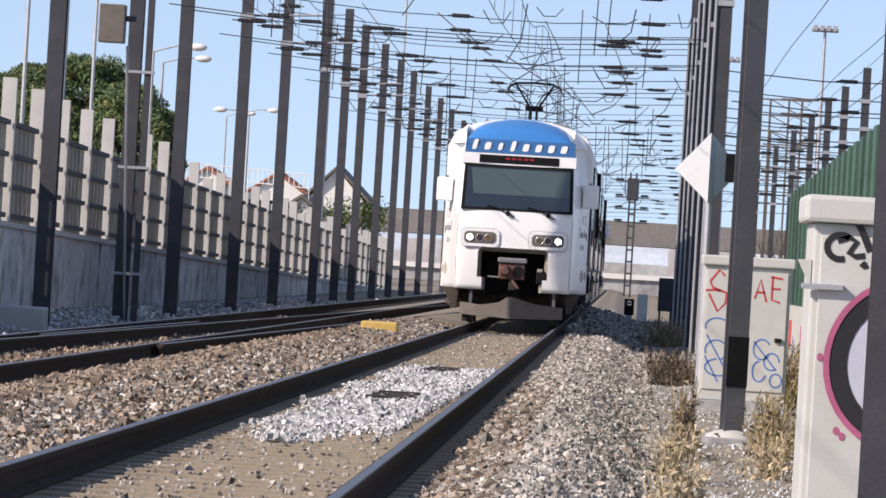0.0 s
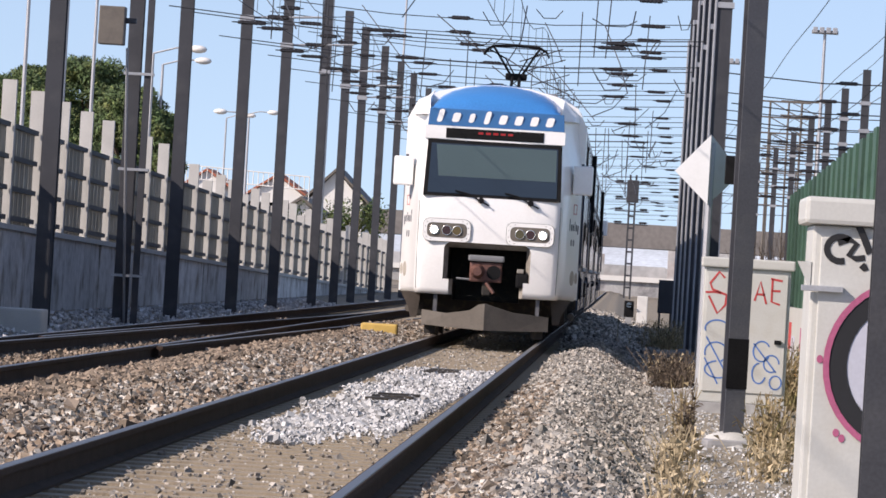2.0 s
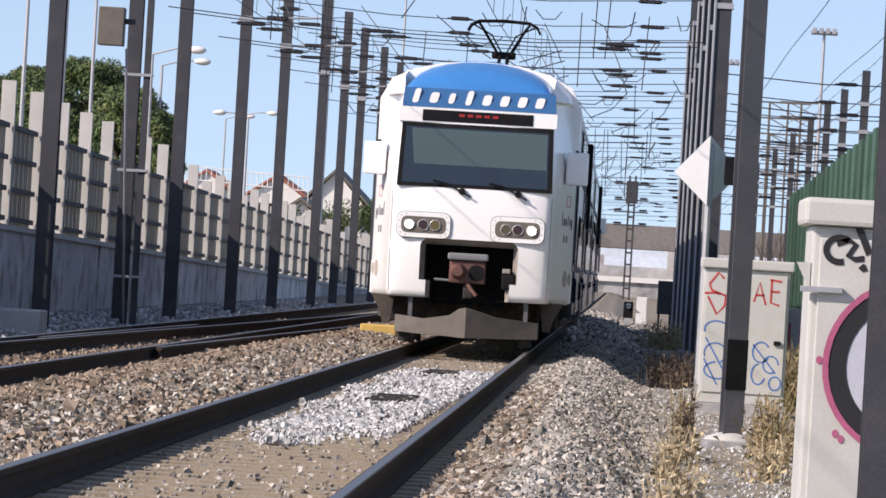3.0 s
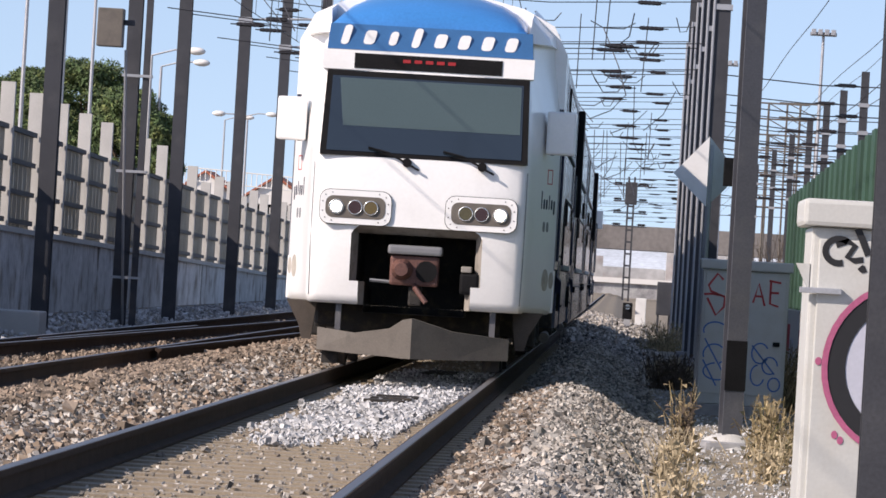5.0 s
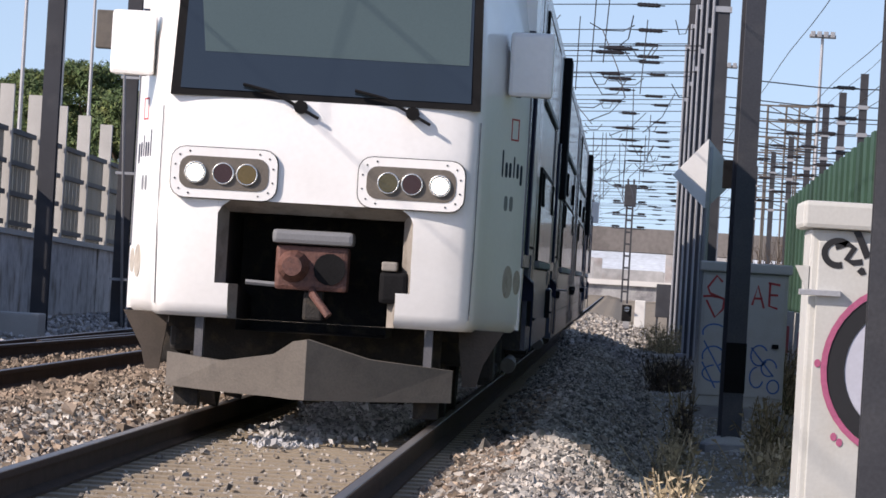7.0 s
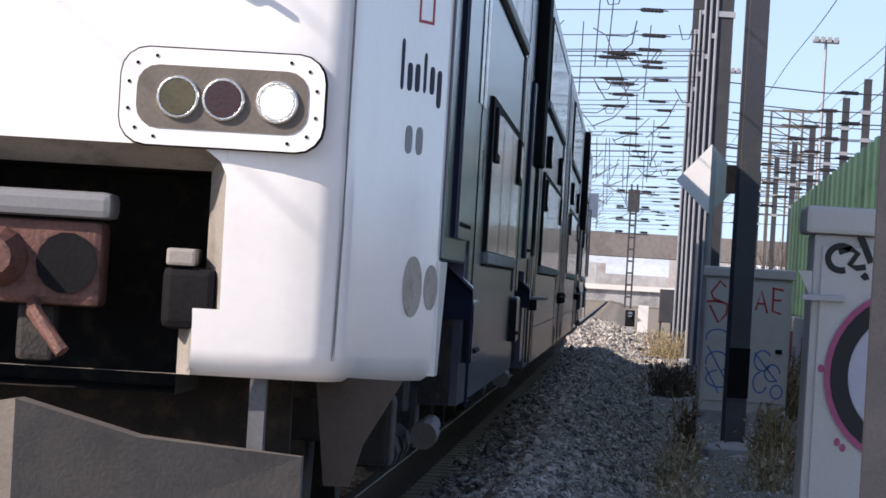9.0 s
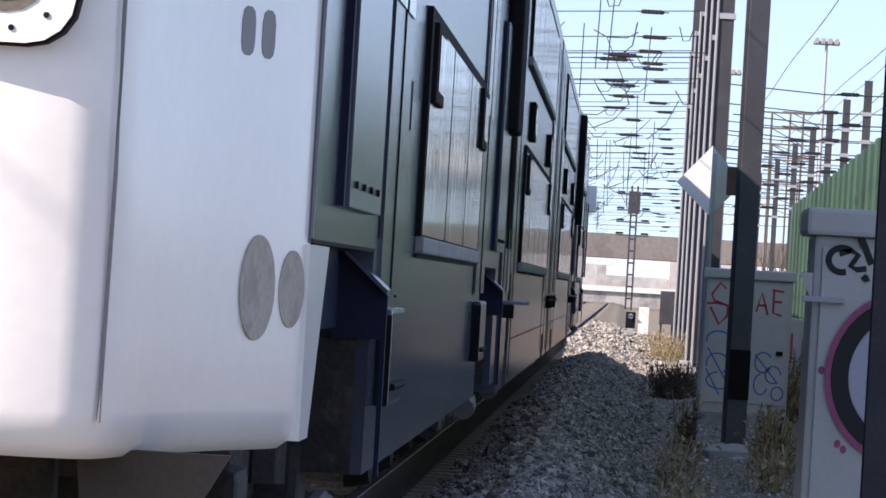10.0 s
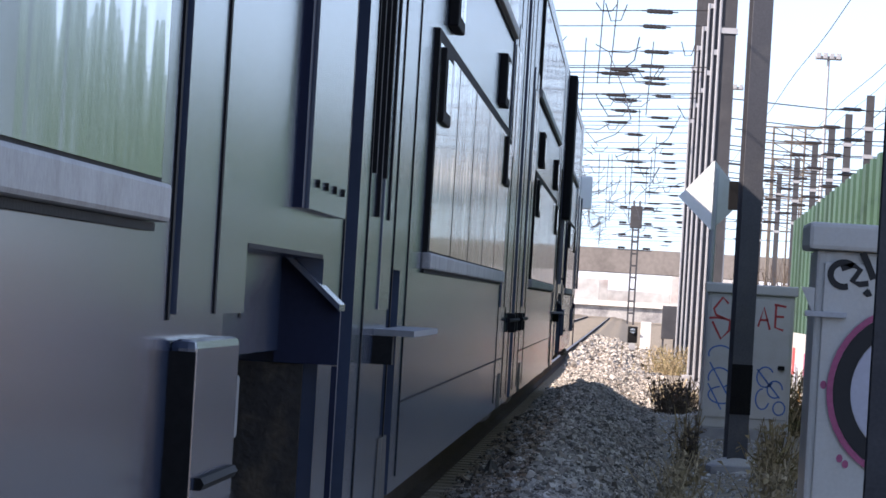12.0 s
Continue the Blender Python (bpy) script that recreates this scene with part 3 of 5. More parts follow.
def nose(car):
    """The cab: a rounded white front that leans back to a blue crown."""
    def front(z):
        # how far the face stands back at a height
        if z < 1.6:
            return 0.10 * (1.6 - z) ** 2
        return 0.02 * (z - 1.6) + 0.12 * max(0, z - 2.25)

    zs = [0.70, 0.73, 0.80, 0.95, 1.25, 1.55, 1.9, 2.25, 2.7, 3.15, 3.42, 3.68]
    plan = [(0, 0), (0.3, 0), (0.5, 0.004), (0.60, 0.007), (0.70, 0.012), (0.9, 0.03), (1.04, 0.05), (1.11, 0.075), (1.145, 0.13), (1.17, 0.24), (1.205, 0.5),
            (1.27, 0.85), (1.36, 1.2), (1.435, 1.5), (1.456, 1.62)]
    plan = [(-x, y) for x, y in plan[:0:-1]] + plan
    bm = bmesh.new()
    rows = []
    for z in zs:
        wide = 1 - 0.09 * smooth_step(2.6, 3.7, z) - (0.035 if z < 0.72 else 0.008 if z < 0.78 else 0)
        row = []
        for x, y in plan:
            lean = front(z) * (1 - y / 1.62) + (0.05 if z < 0.72 and y < 1.5 else 0)
            row.append((x * wide, y + lean, z))
        rows.append(row)
    grid = [[bm.verts.new(p) for p in r] for r in rows]
    for j in range(len(zs) - 1):
        for i in range(len(plan) - 1):
            x = (rows[j][i][0] + rows[j][i + 1][0]) / 2
            if zs[j + 1] <= 1.56 and abs(x) < (0.70 if zs[j + 1] > 0.96 else 0.60):
                continue        # the coupler's opening
            bm.faces.new((grid[j][i], grid[j][i + 1], grid[j + 1][i + 1], grid[j + 1][i]))
    bmesh.ops.recalc_face_normals(bm, faces=bm.faces[:])
    part("nose", bm, M["white"], car, "white rounded cab front with grime", smooth=True)
    edge = [(-0.70, 1.55), (0.70, 1.55), (0.70, 0.95), (0.60, 0.95), (0.60, 0.70), (-0.60, 0.70), (-0.60, 0.95), (-0.70, 0.95)]
    part("coupler_recess", loft([[(x, front(z) + 0.012, z) for x, z in edge], [(x * 0.90, 0.20, z - (0.085 if z > 1.5 else 0)) for x, z in edge]], caps=False), M["lip"], car, "grey inner lip of the coupler opening")
    part("recess_lining", loft([[(x * 0.90, 0.20, 0.62 if z == 0.70 else z - (0.085 if z > 1.5 else 0)) for x, z in edge], [(x * 0.88, 1.5, 0.62 if z == 0.70 else z - 0.09) for x, z in edge]], caps=False), M["under"], car)
    part("recess_back", box(-0.9, 0.9, 1.5, 1.6, 0.3, 1.6), M["under"], car)
    for s in (-1, 1):
        part("corner_gusset", prism([(s * 0.705, 1.555), (s * 0.705, 1.44), (s * 0.675, 1.50), (s * 0.60, 1.555)], "y", 0.016, 0.1), M["white"], car)

    # windscreen
    wf = part("windscreen", loft([[(-1.09, front(2.30) - 0.004, 2.28), (1.13, front(2.30) - 0.004, 2.28), (1.10, front(3.17) - 0.004, 3.19), (-1.06, front(3.17) - 0.004, 3.19)],
                                  [(-1.09, 0.6, 2.28), (1.13, 0.6, 2.28), (1.10, 0.7, 3.19), (-1.06, 0.7, 3.19)]]), M["black"], car, "dark framed sloping windscreen")
    part("pane", loft([[(-1.02, front(2.33) - 0.008, 2.33), (1.06, front(2.33) - 0.008, 2.33), (1.04, front(3.13) - 0.008, 3.13), (-1.0, front(3.13) - 0.008, 3.13)],
                       [(-1.02, front(2.33) - 0.0045, 2.33), (1.06, front(2.33) - 0.0045, 2.33), (1.04, front(3.13) - 0.0045, 3.13), (-1.0, front(3.13) - 0.0045, 3.13)]]),
         M["glass"], wf, "greenish dark glass")
    part("sun_blind", loft([[(-0.86, front(2.60) - 0.0125, 2.60), (1.03, front(2.60) - 0.0125, 2.60), (1.02, front(3.11) - 0.0125, 3.11), (-0.92, front(3.11) - 0.0125, 3.11)],
                            [(-0.86, front(2.60) - 0.0085, 2.60), (1.03, front(2.60) - 0.0085, 2.60), (1.02, front(3.11) - 0.0085, 3.11), (-0.92, front(3.11) - 0.0085, 3.11)]]),
         M["blind"], wf, "grey-green lowered sun blind")
    for x0, x1 in ((-0.35, -0.02), (0.45, 0.78)):
        w = part("wiper", tube([(x0 - 0.22, front(2.3) - 0.05, 2.375), (x0, front(2.3) - 0.05, 2.33), (x1, front(2.2) - 0.05, 2.16)], 0.013, 6), M["black"], car)
        part("wiper_pivot", tube([(x0 + 0.2, front(2.2) - 0.06, 2.235), (x0 + 0.2, 0.3, 2.235)], 0.05, 8), M["black"], w)
    # destination board and name band
    part("destination_board", prism([(-0.78, 3.22), (0.80, 3.22), (0.80, 3.38), (-0.78, 3.38)], "y", front(3.3) - 0.02, front(3.3) + 0.3), M["black"], car, "dark destination display with faint red marks")
    for k in range(5):
        part("display_mark", prism([(-0.26 + 0.12 * k, 3.30), (-0.18 + 0.12 * k, 3.30), (-0.18 + 0.12 * k, 3.335), (-0.26 + 0.12 * k, 3.335)], "y", front(3.3) - 0.024, front(3.3) - 0.021), M["led"], car, "dim red lit bar")
    part("board_surround", prism([(-1.12, 3.20), (1.14, 3.20), (1.14, 3.41), (-1.12, 3.41)], "y", front(3.3) - 0.012, front(3.3) + 0.3), M["white"], car)
    band = part("name_band", loft([[(-1.08, front(3.42) - 0.010, 3.415), (1.12, front(3.42) - 0.010, 3.415), (1.10, front(3.68) - 0.004, 3.69), (-1.06, front(3.68) - 0.004, 3.69)],
                                   [(-1.08, 0.9, 3.415), (1.12, 0.9, 3.415), (1.10, 0.9, 3.69), (-1.06, 0.9, 3.69)]]), M["band"], car, "blue band with white lettering shapes")
    for k in range(8):
        x = -0.88 + 0.252 * k
        tall = 0.21 if k in (0, 3) else 0.15
        wide = 0.085 if k in (0, 2, 3) else 0.12
        pts = [(p[0] + x + p[1] * 0.25, p[1] + 3.555 + (tall - 0.15) * 0.3) for p in rounded(wide, tall, 0.035, 3)]
        part("letter_shape", prism(pts, "y", front(3.55) - 0.022, front(3.55) - 0.002), M["white"], band)
    # headlight clusters
    for cx, order in ((-0.67, ("lit", "redlens", "amber")), (0.67, ("lampglass", "redlens", "lit"))):
        y = front(1.73) + 0.006
        h = part("headlight", prism([(cx + p[0], 1.73 + p[1]) for p in rounded(0.76, 0.36, 0.10)], "y", y - 0.035, y + 0.2), M["white"], car, "white bolted headlight surround")
        part("gasket", prism([(cx + p[0], 1.73 + p[1]) for p in rounded(0.772, 0.372, 0.105)], "y", y - 0.022, y + 0.15), M["black"], h, "dark rubber gasket")
        part("lamp_recess", prism([(cx + p[0], 1.73 + p[1]) for p in rounded(0.64, 0.235, 0.08)], "y", y - 0.039, y + 0.1), M["plough"], h, "dull grey lamp pan")
        for k, kind in enumerate(order):
            x = cx + ((-0.205, -0.005, 0.165) if cx < 0 else (-0.165, 0.005, 0.205))[k]
            part("lens", tube([(x, y - 0.055, 1.73), (x, y - 0.03, 1.73)], 0.066, 20, 0.074), M["reflector" if kind == "lit" else kind], h, {"lit": "lit bright headlight", "amber": "yellowish unlit lamp", "redlens": "dark red tail lamp", "lampglass": "unlit grey lamp"}[kind])
            ring = []
            for ra, yy in ((0.067, y - 0.050), (0.073, y - 0.058), (0.080, y - 0.050), (0.082, y - 0.030)):
                ring.append([(x + ra * math.cos(6.2832 * j / 20), yy, 1.73 + ra * math.sin(6.2832 * j / 20)) for j in range(20)])
            part("lamp_rim", loft(ring, caps=False), M["reflector"], h, "bright metal rim", smooth=True)
            if kind == "lit":
                part("bulb", tube([(x, y - 0.062, 1.73), (x, y - 0.056, 1.73)], 0.056, 16), M["lit"], h, "glowing bulb")
        for p in rounded(0.70, 0.30, 0.10, 2):
            part("bolt", tube([(cx + p[0], y - 0.039, 1.73 + p[1]), (cx + p[0], y - 0.03, 1.73 + p[1])], 0.007, 6), M["black"], h)
    # coupler
    c = part("coupler", box(-0.27, 0.25, 0.05, 0.35, 0.93, 1.25, 0.03), M["coupler"], car, "rusty red automatic coupler head")
    part("coupler_cone", tube([(-0.14, 0.06, 1.10), (-0.14, -0.12, 1.10)], 0.12, 14, 0.07), M["coupler"], c)
    part("coupler_cup", tube([(0.12, 0.046, 1.09), (0.12, 0.03, 1.09)], 0.115, 14), M["black"], c)
    part("coupler_cap", box(-0.30, 0.28, 0.0, 0.35, 1.26, 1.36, 0.03), M["grey"], c, "grey electric coupler cover")
    part("coupler_shank", box(-0.12, 0.12, 0.35, 1.5, 0.98, 1.2), M["under"], c)
    part("coupler_lever", tube([(-0.48, 0.1, 0.97), (-0.2, 0.1, 0.96)], 0.02, 6), M["grey"], c)
    part("air_hose", tube([(0.0, 0.1, 0.95), (0.02, -0.05, 0.9), (0.14, -0.1, 0.76)], 0.03, 7), M["coupler"], c)
    part("hose_bracket", box(-0.06, 0.08, 0.1, 0.3, 0.72, 0.93, 0.02), M["under"], c)
    part("flap_bracket", box(0.49, 0.60, 0.05, 0.4, 1.105, 1.17, 0.012), M["lip"], car, "tan bracket above the flap")
    part("hose_flap", box(0.48, 0.68, 0.06, 0.5, 0.87, 1.10, 0.03), M["black"], car, "black rubber flap in the opening")
    for s in (-1, 1):
        part("corner_seam", tube([(s * 1.128, 0.15, 0.78), (s * 1.138, 0.108, 1.3), (s * 1.138, 0.10, 1.6), (s * 1.138, 0.108, 2.2)], 0.005, 5), M["grey"], car)
    # plough
    p = part("plough", loft([[(-1.0, -0.02, 0.20), (-1.0, -0.02, 0.44), (-1.0, 0.12, 0.44), (-1.0, 0.12, 0.20)],
                             [(-0.60, -0.20, 0.18), (-0.60, -0.22, 0.40), (-0.60, 0.0, 0.40), (-0.60, 0.0, 0.18)],
                             [(-0.22, -0.36, 0.17), (-0.22, -0.39, 0.47), (-0.22, -0.15, 0.47), (-0.22, -0.15, 0.17)],
                             [(-0.08, -0.42, 0.16), (-0.08, -0.45, 0.57), (-0.08, -0.2, 0.57), (-0.08, -0.2, 0.16)],
                             [(0.02, -0.46, 0.16), (0.02, -0.49, 0.59), (0.02, -0.2, 0.59), (0.02, -0.2, 0.16)],
                             [(0.45, -0.26, 0.17), (0.45, -0.28, 0.47), (0.45, 0.0, 0.47), (0.45, 0.0, 0.17)],
                             [(1.04, 0.02, 0.19), (1.04, 0.02, 0.42), (1.04, 0.16, 0.42), (1.04, 0.16, 0.19)]]), M["plough"], car, "dusty grey steel snow plough")
    for x in (-0.8, 0.85):
        part("plough_bracket", box(x - 0.03, x + 0.03, 0.2, 0.32, 0.3, 0.72), M["steel"], p)
    for x in (-0.86, 0.86):
        part("guard_iron", box(x - 0.09, x + 0.09, 0.1, 0.3, 0.06, 0.4, 0.01), M["under"], car)
    # sides of the cab
    for s in (-1, 1):
        part("guard_plate", prism([(s * 1.05, 0.715), (s * 1.38, 0.715), (s * 1.24, 0.46), (s * 1.20, 0.30), (s * 1.10, 0.30)], "y", 0.50, 0.55), M["guard"], car, "tapered rust-brown guard plate")
        m = part("mirror", box(s * 1.46 - 0.16, s * 1.46 + 0.16, 0.85, 1.05, 2.43, 2.90, 0.03), M["white"], car, "white folded-out mirror housing")
        part("mirror_arm", tube([(s * 1.38, 0.95, 2.45), (s * 1.2, 1.3, 2.5)], 0.03, 6), M["black"], m)
        for k in range(6):
            tall, low = (0.20, 1.84) if k == 0 else (0.16, 1.84) if k == 3 else (0.15, 1.79) if k == 5 else (0.11, 1.84)
            cheek_shape(car, s, 0.92 + 0.10 * k, low + tall / 2, 0.035 if k in (0, 3) else 0.06, tall, 0.02, "navy", "letter_shape", "dark faded lettering shape")
        for k in range(2):
            cheek_shape(car, s, 1.05 + 0.14 * k, 1.65, 0.09, 0.11, 0.03, "grey", "number_bar", "grey faded number bar")
        for y, z, w, h in ((1.20, 2.12, 0.20, 0.012), (1.20, 2.27, 0.20, 0.012), (1.11, 2.195, 0.02, 0.15), (1.29, 2.195, 0.02, 0.15)):
            cheek_shape(car, s, y, z, w, h, 0.004, "spray_red", "emblem_outline", "thin red outlined emblem")
        # flat tan discs stand for recessed cups and their partly shaded insides
        for y, x, r in ((1.22, 1.365, 0.12), (1.47, 1.427, 0.09)):
            part("jacking_disc", tube([(s * (x - 0.030), y + 0.008, 1.075), (s * (x + 0.003), y - 0.001, 1.075)], r, 28), M["cover"], car, "round tan disc drawn for a recessed cup")
        part("cab_joint", box(min(s * HALF, s * (HALF + 0.006)), max(s * HALF, s * (HALF + 0.006)), 1.60, 1.625, 1.20, 3.5), M["grey"], car)
    # crown
    secs = []
    for y, z1, w in ((0.32, 3.70, 1.06), (0.42, 3.86, 1.04), (0.8, 4.02, 1.03), (1.5, 4.14, 1.04), (2.0, 4.18, 1.05), (2.6, 4.20, 1.06)):
        ring = [(-w, y, 3.60)]
        for k in range(0, 13):
            a = math.pi * k / 12
            ring.append((-w * math.cos(a), y, 3.68 + (z1 - 3.68) * math.sin(a) ** 0.8))
        secs.append(ring + [(w, y, 3.60)])
    part("roof_crown", loft(secs), M["blue"], car, "bright blue domed roof front", smooth=True)
    arch = [(-HALF - 0.006, 2.95), (-HALF - 0.006, 3.55)]
    for k in range(1, 8):
        a = math.pi * k / 8
        arch.append(((-HALF - 0.006) * math.cos(a) * (0.97 if k in (1, 7) else 0.94), 3.556 + 0.60 * math.sin(a) ** 0.75))
    arch += [(HALF + 0.006, 3.55), (HALF + 0.006, 2.95)]
    part("cab_hood", loft([[(x, y, z) for x, z in arch] for y in (1.58, 3.1)]), M["white"], car, "white hood over the cab's rear")
    for s in (-1, 1):
        part("roof_shoulder", loft([[(s * 1.06, 0.45, 3.60), (s * 1.30, 0.75, 3.60), (s * 1.28, 0.85, 3.68), (s * 1.08, 0.6, 3.86)],
                                    [(s * 1.06, 2.5, 3.60), (s * 1.42, 2.5, 3.60), (s * 1.36, 2.5, 3.80), (s * 1.08, 2.5, 4.06)]]), M["white"], car, smooth=False)


def pantograph(car, y):
    base = part("pantograph", box(-0.55, 0.55, y - 0.6, y + 0.6, 4.28, 4.36, 0.02), M["black"], car, "raised black pantograph")
    for s in (-1, 1):
        part("insulator_foot", tube([(s * 0.5, y, 4.1), (s * 0.5, y, 4.3)], 0.07, 8), M["insulator"], base)
        part("pantograph_arm", tube([(s * 0.10, y + 0.5, 4.76), (s * 0.36, y - 0.1, 5.16), (s * 0.42, y - 0.1, 5.24)], 0.024, 6), M["black"], base)
        part("arm_strut", tube([(s * 0.05, y + 0.5, 4.80), (s * 0.20, y, 5.05), (s * 0.50, y - 0.1, 5.20)], 0.014, 5), M["black"], base)
        part("lower_arm", tube([(s * 0.08, y - 0.5, 4.36), (s * 0.06, y + 0.5, 4.76)], 0.03, 6), M["black"], base)
    part("arm_joint", box(-0.20, 0.20, y + 0.4, y + 0.6, 4.68, 4.80, 0.03), M["black"], base)
    for dy in (-0.25, 0.1):
        part("contact_strip", tube([(-0.60, y + dy, 5.10), (-0.55, y + dy, 5.2), (-0.42, y + dy, 5.27), (0, y + dy, 5.29), (0.42, y + dy, 5.27), (0.55, y + dy, 5.2), (0.60, y + dy, 5.10)], 0.022, 6), M["black"], base)


def end_car():
    car = thing("train_car", "white and silver double-deck train cab car with blue roof", "train car", "cars of the train")
    nose(car)
    part("body", body_shell(1.60, 20.2, 0.53, 0.96, [(1.60, 4.74), (16.2, 19.3)]), M["silver"], car, "glossy silver-white body side, darkened to a shaded blue")
    for y in (3.6, 18.0):
        bogie(car, y)
    for s in (-1, 1):
        side_fittings(car, s, True, 20.2)
    part("underframe", box(-1.15, 1.15, 1.7, 20.0, 0.60, 0.96), M["under"], car)
    car_end(car, 20.2)
    part("roof_equipment", box(-0.9, 0.9, 6, 9, 4.0, 4.22, 0.05), M["grey"], car)
    pantograph(car, 12.6)
    return car


def middle_car():
    car = thing("train_car", "silver-white double-deck train car with long window bands", "train car", "cars of the train")
    part("body", body_shell(0.3, 20.1, 0.455, 0.98, [(2.3, 3.1)]), M["silver"], car, "glossy silver-white body side, darkened to a shaded blue")
    for y in (2.7, 17.7):
        bogie(car, y)
    for s in (-1, 1):
        side_fittings(car, s, False, 20.1)
    part("underframe", box(-1.2, 1.2, 0.4, 20.0, 0.45, 0.95), M["under"], car)
    car_end(car, 20.1)
    return car


FRONT = end_car()
SECOND = middle_car()
THIRD = copy_thing(SECOND, pose(0, 0, 0))
REAR = copy_thing(FRONT, pose(0, 0, 0))


# ---- overhead line ----
def h_beam(w, d, z0, z1):
    """An upright H section."""
    t = w * 0.09
    pts = [(-w / 2, -d / 2), (w / 2, -d / 2), (w / 2, -d / 2 + t), (t / 2, -d / 2 + t), (t / 2, d / 2 - t), (w / 2, d / 2 - t), (w / 2, d / 2),
           (-w / 2, d / 2), (-w / 2, d / 2 - t), (-t / 2, d / 2 - t), (-t / 2, -d / 2 + t), (-w / 2, -d / 2 + t)]
    return prism(pts, "z", z0, z1)


def mast(x, y, top, w=0.27, foot=-0.4, label="dark steel catenary mast", group="catenary masts", turn=0, mat="mast"):
    m = thing("catenary_mast", label, "mast", group, at=(x, y, 0))
    m.rotation_euler = (0, 0, radians(turn))
    part("post", h_beam(w, w, foot, top), M[mat], m)
    part("footing", box(-0.3, 0.3, -0.3, 0.3, foot - 0.3, foot + 0.12, 0.05), M["concrete"], m, "concrete footing block")
    return m


def insulator(x, y, z, length, r=0.05):
    """A ribbed insulator with thin end fittings along a span wire."""
    rings = []
    for a, ra in [(-0.5, 0.012), (-0.36, 0.014), (-0.34, r * 0.8)] + [(-0.30 + 0.06 * k, r if k % 2 else r * 0.82) for k in range(11)] + [(0.34, r * 0.8), (0.36, 0.014), (0.5, 0.012)]:
        rings.append([(x + a * length, y + ra * math.cos(6.2832 * j / 7), z + ra * math.sin(6.2832 * j / 7)) for j in range(7)])
    return loft(rings)


LEFT_ROW = [85.5, 99, 110, 127, 142, 160, 172, 183, 198, 212, 225, 242, 258, 275, 295, 320, 350]
RIGHT_ROW = [93, 101, 110, 119, 128, 139, 155, 175, 200, 230, 270, 330]
for i, y in enumerate(LEFT_ROW):
    m = mast(-9.45, y, 9.35 if y > 130 else 9.8, 0.27)
    if y < 300:
        part("bracket_arm", tube([(0.1, 0, 6.9), (1.8, 0, 7.0)], 0.03, 6), M["pale"], m)
        part("clamp", box(-0.17, 0.17, -0.17, 0.17, 6.8, 6.95), M["pale"], m)
        part("insulator", insulator(0.75, 0, 6.94, 0.75, 0.06), M["insulator"], m, "dark ribbed insulator")
for i, y in enumerate(RIGHT_ROW):
    m = mast(1.52 + max(0, y - 139) * 0.0125, y, 9.6, 0.26)
    for z in (6.0, 7.4):
        part("clamp", box(-0.16, 0.16, -0.16, 0.16, z, z + 0.1), M["pale"], m)
    if y < 160:
        part("conduit", tube([(-0.16, -0.15, -0.3), (-0.16, -0.15, 7.5)], 0.025, 6), M["pale"], m, "pale conduit pipe")

near_pole = mast(1.10, 49.5, 8.0, 0.19, -0.45, "grey steel pole on a concrete foot beside the cabinet", turn=12, mat="pole")
part("dark_band", box(-0.1, 0.1, -0.102, -0.097, 0.15, 0.62), M["black"], near_pole, "black patch low on the pole's front")
edge_pole = mast(1.00, 19.5, 5.0, 0.165, -0.45, "dark steel pole close by", turn=0)

# cross spans with insulators
for i, y in enumerate(sorted(set(LEFT_ROW[2:] + [105, 118, 134, 150, 335, 365, 380, 395, 408]))):
    s = thing("cross_span", "thin span wires with dark ribbed insulators across the tracks", "span wire", "cross spans")
    random.seed(100 + i)
    for z in (5.9, 7.3):
        zz = z + random.uniform(-0.15, 0.15)
        part("span_wire", tube([(-9.4, y, zz + 0.25), (-6, y, zz), (-2, y, zz - 0.05), (1.45 + max(0, y - 139) * 0.0125, y, zz + 0.15)], 0.011, 4), M["wire"], s)
        for x in ((0.40 if z > 6.5 else -0.30 - 0.12 * (i % 3)) + max(0, y - 139) * 0.0125, -4.4 if z > 6.5 else -5.2, -8.3 if z > 6.5 else -7.7):
            part("insulator", insulator(x + random.uniform(-0.15, 0.15), y, zz + (0.06 if x > 0 else 0), random.uniform(0.6, 0.85), 0.045 if z < 6.5 else 0.055), M["insulator"], s, "dark ribbed insulator")
    for x in (TRACK, OTHER):
        part("registration_arm", tube([(x + 0.7, y, 5.62), (x + 0.2, y, 5.45), (x - 0.15, y, 5.33)], 0.012, 5), M["wire"], s)

# slack jumper loops and hangers under the spans
random.seed(77)
for i, y in enumerate(LEFT_ROW[2:-1]):
    j = thing("jumper_wires", "thin slack jumper wires and hangers under a cross span", "overhead wire", "overhead wires")
    for k in range(6):
        x = random.uniform(-8.8, 1.2)
        z = random.choice((5.9, 7.3)) + random.uniform(-0.05, 0.15)
        w, d = random.uniform(0.3, 1.1), random.uniform(0.05, 0.28)
        part("jumper", tube([(x, y, z + 0.1), (x + w * 0.3, y, z - d), (x + w * 0.75, y, z - d * 0.9), (x + w, y, z + 0.1)], 0.009 + 0.00003 * y, 4), M["wire"], j)
    for k in range(4):
        x = random.uniform(-8.5, 1.0)
        part("hanger", tube([(x, y, 5.7), (x + random.uniform(-0.1, 0.1), y, 7.5)], 0.009 + 0.00003 * y, 4), M["wire"], j)
lattice = thing("lattice_mast", "dark lattice steel mast standing far down the line", "mast", at=(0.35, 398, 0))
